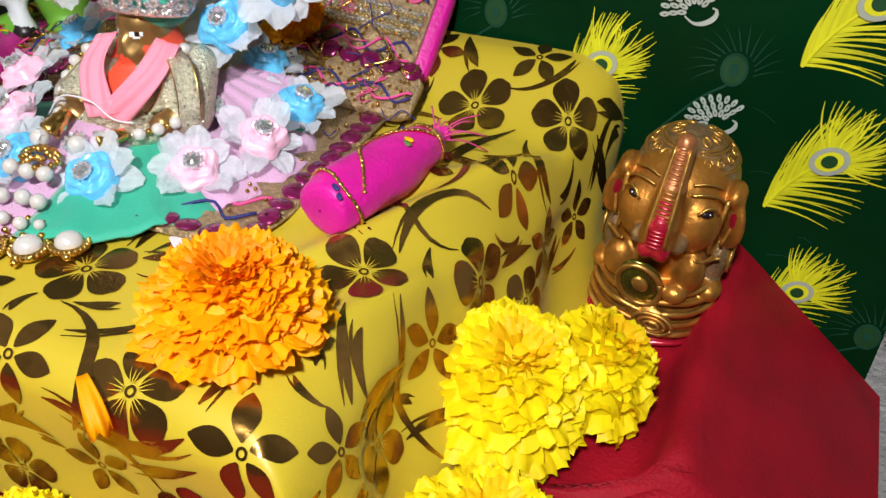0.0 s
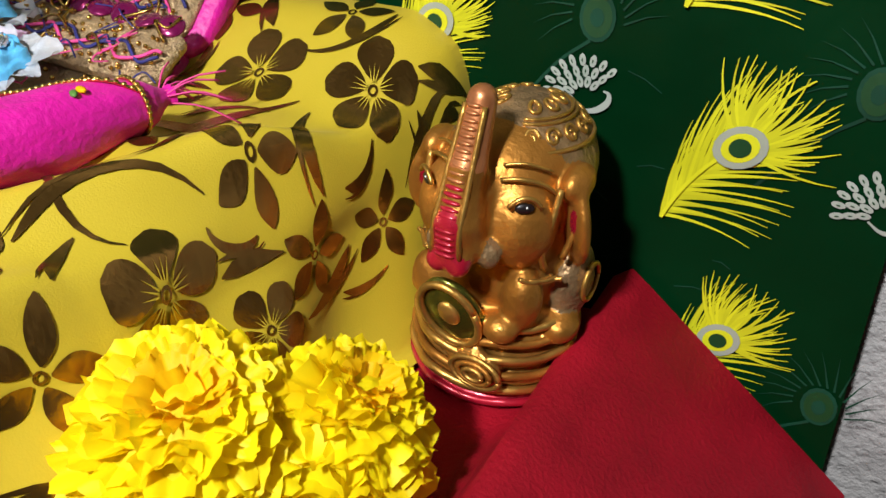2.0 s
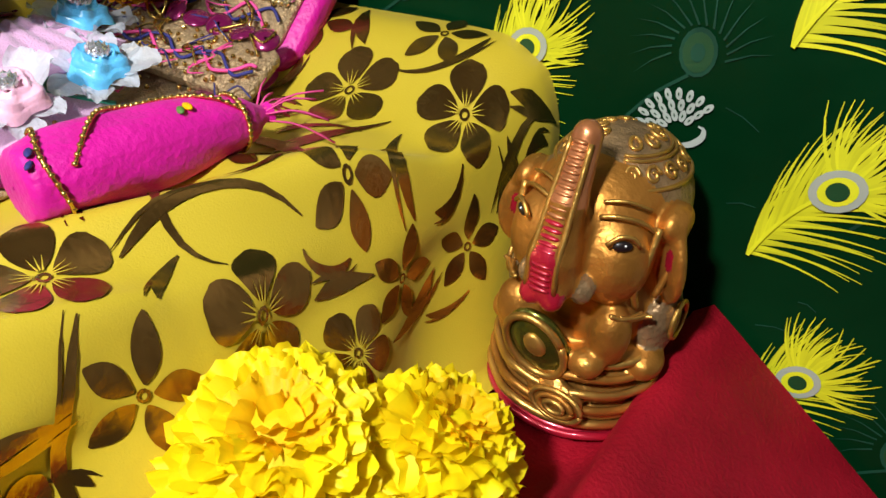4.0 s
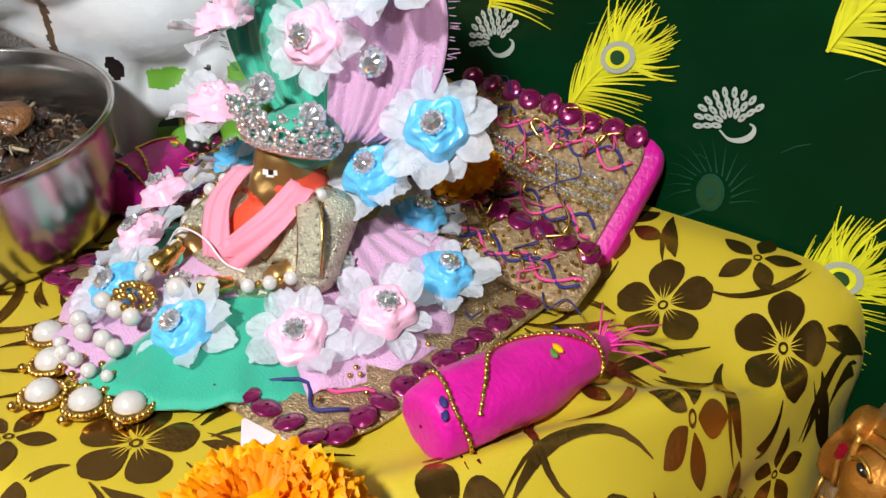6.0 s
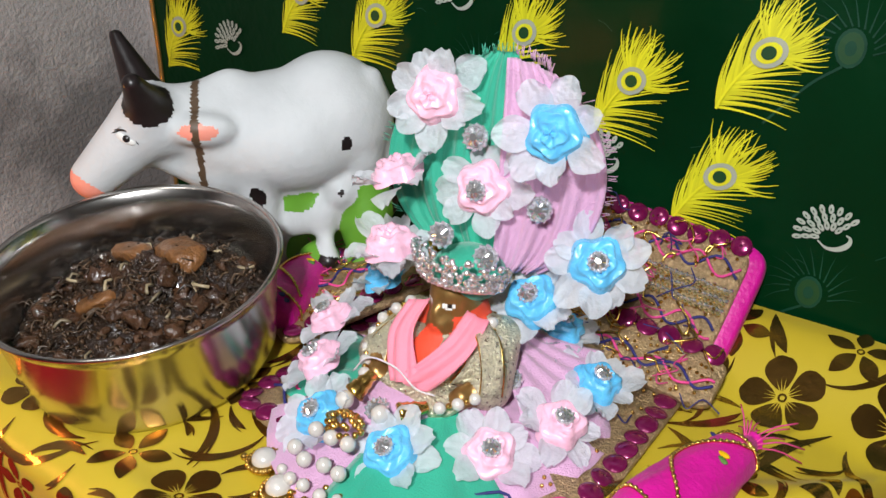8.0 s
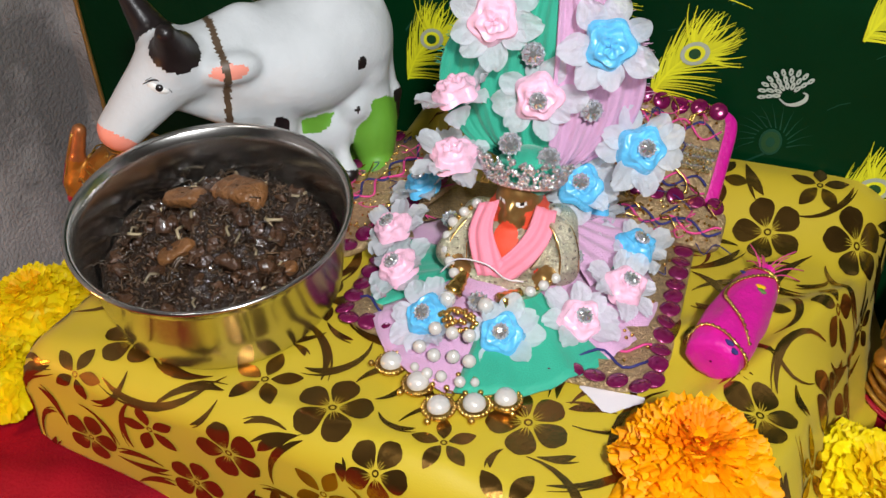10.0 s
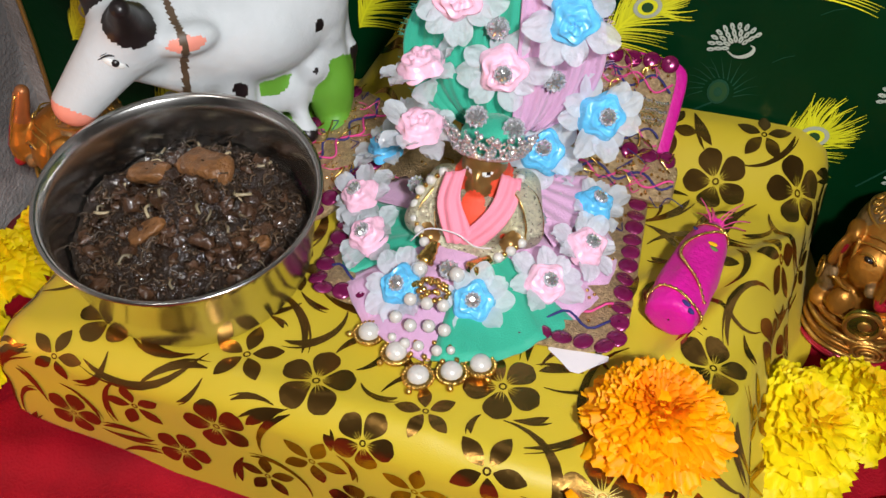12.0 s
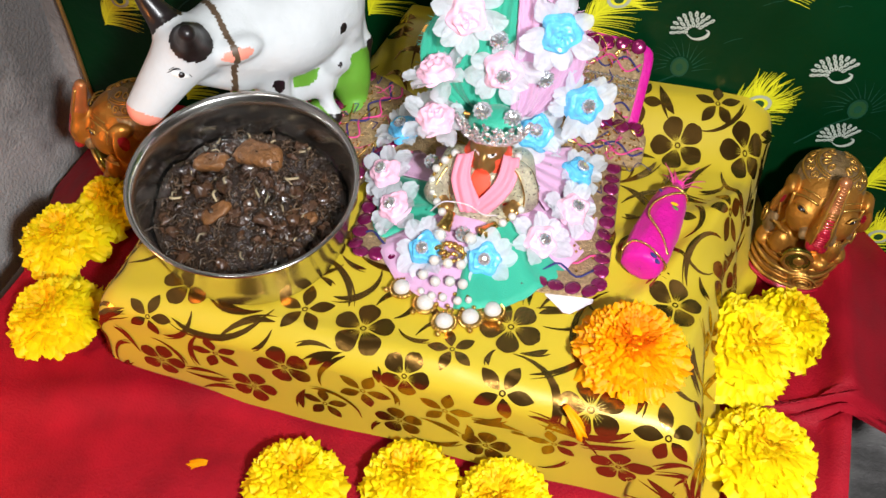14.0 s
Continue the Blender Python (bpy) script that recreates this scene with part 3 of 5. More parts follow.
FLOWERS = [(-0.248, 0.127, 0.0155, 1), (-0.179, 0.147, 0.0155, 1), (-0.113, 0.299, 0.0155, 1), (-0.280, 0.131, 0.0150, 0), (-0.284, 0.094, 0.0150, 1),
           (-0.243, 0.090, 0.0145, 0), (-0.222, 0.108, 0.0125, 1), (-0.203, 0.126, 0.0120, 0), (-0.201, 0.090, 0.0140, 0), (-0.175, 0.111, 0.0150, 0),
           (-0.134, 0.113, 0.0160, 1), (-0.098, 0.109, 0.0160, 0), (-0.322, 0.091, 0.0140, 0), (-0.357, 0.108, 0.0125, 0), (-0.343, 0.131, 0.0140, 1),
           (-0.103, 0.183, 0.0150, 1), (-0.112, 0.243, 0.0140, 0), (-0.079, 0.255, 0.0135, 0), (-0.068, 0.218, 0.0160, 1), (-0.070, 0.185, 0.0140, 0),
           (-0.045, 0.240, 0.0120, 1), (-0.052, 0.262, 0.0130, 0), (-0.074, 0.304, 0.0155, 1), (-0.095, 0.325, 0.0135, 0), (-0.140, 0.320, 0.0135, 0),
           (-0.282, 0.181, 0.0140, 0), (-0.340, 0.185, 0.0150, 1), (-0.375, 0.160, 0.0140, 0), (-0.300, 0.235, 0.0140, 1), (-0.045, 0.290, 0.0125, 0),
           (-0.058, 0.150, 0.0140, 1), (-0.075, 0.130, 0.0125, 0), (-0.147, 0.082, 0.0130, 0), (-0.115, 0.075, 0.0140, 1), (-0.265, 0.068, 0.0130, 0), (-0.225, 0.068, 0.0130, 1),
           (-0.305, 0.066, 0.0130, 1), (-0.355, 0.074, 0.0130, 1), (-0.180, 0.066, 0.0130, 1)]
rng = random.Random(11)
for fx, fy, fr, broad in FLOWERS:
    part("foil_flower", foil_flower((fx, fy), fr, "broad" if broad else "pointed", rng.uniform(0, 6.28)), ["foil", "yellow_cloth"], yellow)
heads, strokes = list(FLOWERS), {}


def free(q, gap):
    if not (-0.425 < q[0] < -0.028 and 0.05 < q[1] < 0.333):
        return False
    if any((q[0] - f[0]) ** 2 + (q[1] - f[1]) ** 2 < (f[2] * 0.92) ** 2 for f in heads):
        return False
    cx, cy = int(q[0] / 0.005), int(q[1] / 0.005)
    near = [s for k in (-1, 0, 1) for l in (-1, 0, 1) for s in strokes.get((cx + k, cy + l), ())]
    return all((q[0] - s[0]) ** 2 + (q[1] - s[1]) ** 2 > gap * gap for s in near)


def stroke(c, a0, ln, bend, wmax):
    """A tapered curved leaf with a thin companion; kept only where the cloth is free."""
    path, o = [np.array(c)], np.array(c)
    for k in range(10):
        a = a0 + bend * k / 10
        o = o + ln / 10 * np.array((math.cos(a), math.sin(a)))
        if not free(o, 0.0022):
            break
        path.append(o.copy())
    if len(path) < 6:
        return
    n = len(path)
    for p in path[::2]:
        strokes.setdefault((int(p[0] / 0.005), int(p[1] / 0.005)), []).append(tuple(p))
    g = foil_shape(path, lambda t: 0.0002 + wmax * math.sin(math.pi * min(0.999, t ** 0.75)))
    side = np.array((-math.sin(a0), math.cos(a0))) * wmax * 1.9 * (-1 if bend > 0 else 1)
    g2 = foil_shape([p + side * (1 - k / n) for k, p in enumerate(path[:-1])], lambda t: 0.0001 + 0.4 * wmax * math.sin(math.pi * t))
    part("foil_leaf", join((g[0], g[1]), (g2[0], g2[1])), ["foil"], yellow)


for fx, fy, fr, broad in heads:
    for k in range(4):
        a = rng.uniform(0, 6.28)
        bend = rng.choice((-1, 1)) * rng.uniform(0.8, 2.2)
        stroke((fx + fr * 1.05 * math.cos(a), fy + fr * 1.05 * math.sin(a)), a - 0.4 * bend, rng.uniform(0.030, 0.062), bend, rng.uniform(0.0012, 0.0023))
for k in range(900):
    c = (rng.uniform(-0.42, -0.03), rng.uniform(0.055, 0.333))
    if free(c, 0.0045):
        stroke(c, rng.uniform(0, 6.28), rng.uniform(0.016, 0.040), rng.choice((-1, 1)) * rng.uniform(1.0, 2.6), rng.uniform(0.0008, 0.0018))

# ---- marigolds ----


def petal(L, W, cup, rng, frill):
    """A broad petal with a blunt, softly ruffled end."""
    nu, nv = 10, 7
    v, f = [], []
    ph, ph2, ph3 = rng.uniform(0, 6), rng.uniform(0, 6), rng.uniform(0, 6)
    tw = rng.uniform(-0.12, 0.12)
    for j in range(nv):
        t = j / (nv - 1)
        w = W * (0.35 + 0.65 * math.sin(math.pi * (0.06 + 0.47 * t)))
        for i in range(nu):
            s = i / (nu - 1) * 2 - 1
            fr = frill * W * t ** 1.5 * (math.sin(ph + s * 3.2) + 0.45 * math.sin(ph2 + s * 7.5))
            x = s * w * 0.5
            y = L * t * (1 - 0.13 * s ** 4 * t ** 2) + 0.07 * L * t ** 4 * math.sin(ph2 + s * 6) + 0.03 * L * t ** 4 * math.sin(ph3 + s * 13)
            z = 0.35 * cup * L * t + cup * L * t ** 3 + 0.10 * w * s * s * (1 - t) + fr + tw * s * w * t
            v.append((x, y, z))
    for j in range(nv - 1):
        for i in range(nu - 1):
            a = j * nu + i
            f.append((a, a + 1, a + nu + 1, a + nu))
    return np.array(v), f


def marigold_mesh(R, H, count, W, frill, seed, heart):
    """Petals laid like shingles over a low dome, steep in the heart and flat at the rim."""
    rng = random.Random(seed)
    geos = []
    for i in range(count):
        q = (i + 0.5) / count
        th = i * 2.39996 + rng.uniform(-0.25, 0.25)
        tip = R * (0.08 + 0.92 * q ** 0.62) * rng.uniform(0.93, 1.05)
        L = R * (0.20 + 0.34 * q ** 0.6) * rng.uniform(0.85, 1.15)
        tilt = radians(62 * (1 - q) ** 1.1 - 8 * q + rng.uniform(-10, 12))
        zz = H * (0.86 - 0.60 * q ** 1.7) - 0.5 * L * math.sin(tilt)
        rad = max(0.0, tip - L * math.cos(tilt))
        g = petal(L, W * (0.45 + 0.6 * q ** 0.7) * rng.uniform(0.8, 1.2), rng.uniform(-0.30, 0.02), rng, frill)
        m = Matrix.Translation((rad * math.cos(th), rad * math.sin(th), zz)) @ Matrix.Rotation(th - math.pi / 2, 4, "Z") @ Matrix.Rotation(tilt, 4, "X")
        geos.append(moved(g, m, 1 if q < heart else 0))
    core = moved(ball(1, 14, 8, (R * 0.74, R * 0.74, H * 0.50)), Matrix.Translation((0, 0, H * 0.36)), 0)
    geos.append(core)
    return join(*geos)


def marigold(at, R, H, colour, seed, turn=(0, 0, 0), label="", group="marigold heads", count=237, W=0.010, frill=0.16):
    ob = thing("marigold", label, "flower", group)
    ob.matrix_basis = pose(*at, *turn)
    part("petals", marigold_mesh(R, H, count, W, frill, seed, 0.10 if colour == "yellow" else 0.16), [colour + "_petal", colour + "_heart"], ob)
    part("sepal", lathe([(0.001, 0.0), (R * 0.25, 0.001), (R * 0.30, H * 0.18), (R * 0.1, H * 0.22)], 12), "sepal", ob)
    return ob


YL = "bright yellow marigold head lying on the red cloth"
marigold((-0.1212, 0.143, TOP + 0.0005), 0.0280, 0.027, "orange", 1, (0, 0, 20), "full orange marigold head lying on the yellow cloth", "", 300, 0.0098, 0.15)
marigold((-0.064, 0.204, 0.012), 0.033, 0.044, "yellow", 2, (16, 8, 30), YL, count=150, W=0.0150, frill=0.16)
marigold((-0.046, 0.143, 0.004), 0.031, 0.034, "yellow", 3, (4, 8, 80), YL, count=150, W=0.0150, frill=0.16)
marigold((-0.042, 0.222, 0.008), 0.0265, 0.040, "yellow", 4, (-8, 26, 10), YL, count=110, W=0.0140, frill=0.18)
marigold((-0.268, 0.066, 0.002), 0.0275, 0.028, "yellow", 5, (-18, 0, 0), YL, count=170, W=0.0125, frill=0.16)
marigold((-0.211, 0.082, 0.002), 0.027, 0.028, "yellow", 6, (-20, 5, 60), YL, count=170, W=0.0125, frill=0.16)
marigold((-0.163, 0.086, 0.002), 0.0255, 0.031, "yellow", 7, (-16, 0, 90), YL, count=230, W=0.0100, frill=0.16)
marigold((-0.466, 0.182, 0.002), 0.030, 0.030, "yellow", 8, (6, -6, 0), YL, count=170, W=0.0125, frill=0.16)
marigold((-0.436, 0.127, 0.003), 0.030, 0.030, "yellow", 9, (-8, -10, 45), YL, count=170, W=0.0125, frill=0.16)
marigold((-0.448, 0.218, 0.003), 0.024, 0.034, "yellow", 10, (0, -25, 45), YL, count=120, W=0.0125, frill=0.18)
marigold((-0.196, 0.297, TOP + 0.022), 0.0135, 0.036, "orange", 11, (30, 10, 0), "orange marigold head tucked between dress and backrest", "", 220, 0.008)


def loose_petal(at, turn, colour, label, L=0.016):
    g = petal(L, 0.006, -0.3, random.Random(3), 0.2)
    ob = tagged(part("loose_petal", g, colour), label, "petal")
    ob.modifiers.new("thick", "SOLIDIFY").thickness = 0.0003
    ob.matrix_basis = pose(*at, *turn)


loose_petal((-0.146, 0.110, TOP + 0.0015), (-12, 0, -125), "orange_petal", "single curled orange petal on the yellow cloth")
loose_petal((-0.318, 0.070, 0.004), (0, 0, 100), "orange_petal", "withered orange petal on the red cloth", 0.012)
# ---- steel bowl ----
bowl = thing("steel_bowl", "round stainless steel bowl filled with dark sweet", "bowl")
tilt = Vector((0.0774, -0.150, 1)).normalized()
BOWL = Matrix.Translation((-0.3195, 0.1645, 0.1185)) @ Vector((0, 0, 1)).rotation_difference(tilt).to_matrix().to_4x4()
bowl.matrix_basis = BOWL
prof = [(0.001, -0.0430), (0.0430, -0.0430), (0.0470, -0.0415), (0.0490, -0.0375), (0.0512, -0.022), (0.0532, -0.005), (0.0550, -0.0005), (0.0562, 0.0006), (0.0566, 0.0018),
        (0.0556, 0.0024), (0.0536, 0.0008), (0.0520, -0.0045), (0.0500, -0.022), (0.0478, -0.0370), (0.0445, -0.0405), (0.001, -0.0415)]
part("bowl_body", lathe(prof, 72), "steel", bowl)
food = thing("bowl_of_sweet_filling", "dark sticky sweet with coconut shreds and fruit pieces", "food")
food.matrix_basis = BOWL


def heap(x, y):
    r = math.hypot(x, y)
    return -0.0225 + 0.015 * math.exp(-((x + 0.002) ** 2 + (y - 0.012) ** 2) / 0.0007) + 0.0050 * wob(x, y, 1, 75) + 0.0028 * wob(x, y, 4, 210) - 0.12 * max(0, r - 0.035)


part("sweet_mass", grid(64, 26, lambda a, b: (0.0486 * b * math.cos(2 * math.pi * a), 0.0486 * b * math.sin(2 * math.pi * a),
                                              heap(0.0486 * b * math.cos(2 * math.pi * a), 0.0486 * b * math.sin(2 * math.pi * a))), True), "food", food)
rng = random.Random(21)
bits, shreds = [], []
for i in range(1700):
    r, a = 0.047 * math.sqrt(rng.random()), rng.uniform(0, 6.283)
    x, y = r * math.cos(a), r * math.sin(a)
    s = rng.uniform(0.0004, 0.0013)
    m = Matrix.Translation((x, y, heap(x, y) + s * 0.3)) @ Euler([rng.uniform(0, 6) for _ in range(3)]).to_matrix().to_4x4()
    bits.append(moved(ball(s, 6, 4, (1, 0.7, 0.6)), m))
for i in range(28):
    r, a = 0.046 * math.sqrt(rng.random()), rng.uniform(0, 6.283)
    x, y = r * math.cos(a), r * math.sin(a)
    b, ln = rng.uniform(0, 6.28), rng.uniform(0.003, 0.008)
    z = heap(x, y) + 0.001
    shreds.append(tube(spline([(x, y, z), (x + ln / 2 * math.cos(b), y + ln / 2 * math.sin(b), z + rng.uniform(0, 0.002)), (x + ln * math.cos(b + 0.4), y + ln * math.sin(b + 0.4), z)], 4), rng.uniform(0.0003, 0.0008), 5))
fibres = []
for i in range(420):
    r, a = 0.0465 * math.sqrt(rng.random()), rng.uniform(0, 6.283)
    x, y = r * math.cos(a), r * math.sin(a)
    b, ln = rng.uniform(0, 6.28), rng.uniform(0.002, 0.007)
    z = heap(x, y) + rng.uniform(0.0002, 0.0022)
    fibres.append(tube(spline([(x, y, z), (x + ln / 2 * math.cos(b), y + ln / 2 * math.sin(b), z + rng.uniform(-0.0005, 0.002)), (x + ln * math.cos(b + 0.6), y + ln * math.sin(b + 0.6), z - 0.0005)], 4), rng.uniform(0.0002, 0.0006), 4))
tagged(part("fibre_mass", join(*fibres), "fibre", food), kind="stuff")
clumps = []
for i in range(90):
    r, a = 0.044 * math.sqrt(rng.random()), rng.uniform(0, 6.283)
    x, y = r * math.cos(a), r * math.sin(a)
    s = rng.uniform(0.0025, 0.0058)
    gv, gf = ball(s, 12, 8, (1, rng.uniform(0.6, 0.9), rng.uniform(0.4, 0.6)))
    gv = gv + np.array([[0.6 * s * wob(p[0] + i, p[1] + 3 * k, p[2], 330) for k in range(3)] for p in gv])
    clumps.append(moved((gv, gf), pose(x, y, heap(x, y) + 0.0002, rng.uniform(-25, 25), rng.uniform(-25, 25), rng.uniform(0, 360))))
tagged(part("sticky_clump_mass", join(*clumps), "clump", food), kind="stuff")
tagged(part("crumb_mass", join(*bits), "food_bit", food), kind="stuff")
tagged(part("coconut_shred_mass", join(*shreds), "shred", food), kind="stuff")
for x, y, s, a in ((-0.002, 0.022, (0.0145, 0.0080, 0.0040), -0.2), (-0.025, 0.014, (0.0100, 0.0060, 0.0040), 0.1), (0.031, 0.000, (0.0040, 0.0045, 0.0030), 0.4), (-0.012, -0.012, (0.007, 0.005, 0.003), 0.9)):
    g = ball(1, 14, 9)
    v = np.array(g[0])
    v = np.sign(v) * np.abs(v) ** 0.5 * np.array(s)
    v += np.array([[0.0034 * wob(p[0] + 7 * k, p[1], p[2], 95) for k in range(3)] for p in v])
    part("fruit_piece", (v, g[1]), "chunk", food, "tan piece of soft fruit", m=Matrix.Translation((x, y, heap(x, y) + s[2] * 0.45)) @ pose(0, 0, 0, 12, -8, math.degrees(a)))

# ---- cow with calf, one painted figurine ----
W, K, P, G, B = 0, 1, 2, 3, 4
cow = [
    (cone((-0.352, 0.240, 0.146), (-0.320, 0.277, 0.152), 0.0240, 0.0245), W), (ell((-0.334, 0.259, 0.142), (0.028, 0.036, 0.024), (0, 0, -40)), W),
    (ell((-0.348, 0.239, 0.164), (0.009, 0.012, 0.011), (0, 0, -40)), W), (ell((-0.323, 0.272, 0.167), (0.017, 0.019, 0.014), (0, 0, -40)), W),
    (cone((-0.355, 0.231, 0.152), (-0.364, 0.211, 0.155), 0.018, 0.0150), W), (cone((-0.364, 0.208, 0.156), (-0.381, 0.188, 0.132), 0.0150, 0.0098), W),
    (cone((-0.366, 0.214, 0.140), (-0.350, 0.232, 0.130), 0.008, 0.012), W),
    (ell((-0.3400, 0.2170, 0.1545), (0.0125, 0.0058, 0.0068), (0, 0, 48)), W), (ell((-0.382, 0.222, 0.158), (0.011, 0.005, 0.006), (0, 0, 130)), W),
    (cone((-0.3575, 0.2035, 0.1640), (-0.3515, 0.1945, 0.1765), 0.0090, 0.0042), K), (cone((-0.375, 0.213, 0.167), (-0.386, 0.211, 0.188), 0.0082, 0.003), K),
    (cone((-0.337, 0.240, 0.135), (-0.337, 0.243, 0.080), 0.0105, 0.0070), W), (cone((-0.362, 0.252, 0.130), (-0.364, 0.254, 0.080), 0.010, 0.0070), W),
    (cone((-0.309, 0.277, 0.145), (-0.307, 0.284, 0.084), 0.012, 0.0065), W), (cone((-0.324, 0.302, 0.140), (-0.326, 0.306, 0.084), 0.011, 0.0065), W),
    (ell((-0.307, 0.283, 0.081), (0.007, 0.008, 0.006)), K), (ell((-0.337, 0.241, 0.079), (0.008, 0.008, 0.005)), K),
    (cone((-0.306, 0.284, 0.170), (-0.300, 0.290, 0.120), 0.004, 0.0025), W), (cone((-0.300, 0.290, 0.120), (-0.299, 0.289, 0.108), 0.0035, 0.002), K),
    (cone((-0.334, 0.252, 0.104), (-0.318, 0.262, 0.108), 0.0085, 0.0080), W), (cone((-0.318, 0.262, 0.110), (-0.309, 0.266, 0.121), 0.006, 0.0065), W),
    (cone((-0.309, 0.266, 0.121), (-0.306, 0.272, 0.127), 0.0058, 0.004), W),
    (cone((-0.336, 0.250, 0.100), (-0.338, 0.248, 0.078), 0.004, 0.003), W), (cone((-0.316, 0.260, 0.102), (-0.309, 0.256, 0.090), 0.004, 0.003), W),
    (ell((-0.309, 0.255, 0.089), (0.004, 0.004, 0.003)), K), (ell((-0.305, 0.275, 0.135), (0.006, 0.006, 0.005)), P),
    (ell((-0.331, 0.268, 0.077), (0.034, 0.050, 0.005), (0, 0, -40)), G), (ell((-0.306, 0.277, 0.105), (0.0120, 0.0120, 0.0230)), G), (ell((-0.330, 0.258, 0.118), (0.0120, 0.0100, 0.0160)), G),
    (ell((-0.345, 0.242, 0.106), (0.008, 0.007, 0.013)), G), (ell((-0.356, 0.240, 0.095), (0.010, 0.009, 0.016)), G), (ell((-0.318, 0.258, 0.086), (0.010, 0.010, 0.009)), G),
    (ell((-0.300, 0.270, 0.083), (0.009, 0.010, 0.009)), G),
]
cow_paint = [
    (ell((-0.3840, 0.1830, 0.1275), (0.0120, 0.0125, 0.0095)), P), (ell((-0.3375, 0.2120, 0.1550), (0.0085, 0.0040, 0.0034), (0, 0, 48)), P),
    (ell((-0.3300, 0.2345, 0.122), (0.0025, 0.008, 0.0052)), K), (ell((-0.3045, 0.262, 0.122), (0.0012, 0.0035, 0.0016)), K),
    (ell((-0.303, 0.2625, 0.146), (0.0035, 0.003, 0.004)), K),
]


def collar(p):
    d = np.abs(p @ np.array((0.65, 0.76, 0.0)) + 0.0590) - 0.0016
    near = np.linalg.norm(p - np.array((-0.360, 0.228, 0.148)), axis=-1) < 0.034
    return np.where(near & (p[..., 2] > 0.121), d, 1.0)


g = melt(cow, (-0.405, 0.168, 0.0722), (-0.278, 0.330, 0.2), 0.00125, 0.005, cow_paint + [(collar, B)])
eye_n = Vector((0.62, -0.72, 0.32)).normalized()
eye_m = Matrix.Translation((-0.3600, 0.1935, 0.1525)) @ eye_n.to_track_quat("Z", "Y").to_matrix().to_4x4() @ pose(0, 0, 0, 0, 0, -28)
lid = spline([(-0.0062, -0.0008, 0.0004), (-0.0030, 0.0022, 0.0012), (0.0012, 0.0026, 0.0012), (0.0056, -0.0002, 0.0004)], 12)
g = join(g, moved(ball(1, 16, 8, (0.0048, 0.0023, 0.0014)), eye_m, 5), moved(ball(0.0017, 12, 8, (1, 1, 0.5)), eye_m @ pose(0.0003, 0, 0.0010), 1), moved(tube(lid, lambda t: 0.00015 + 0.0004 * math.sin(math.pi * t), 6), eye_m, 1),
         moved(tube([p + np.array((0.0004, 0.0016, 0)) for p in lid], 0.00018, 5), eye_m, 1))
tagged(part("cow_and_calf_figurine", g, ["cow_white", "black_paint", "pink_paint", "green_paint", "brown_paint", "eye_white_and_glint"]),
       "white painted plaster cow with black horns and suckling calf", "figurine")

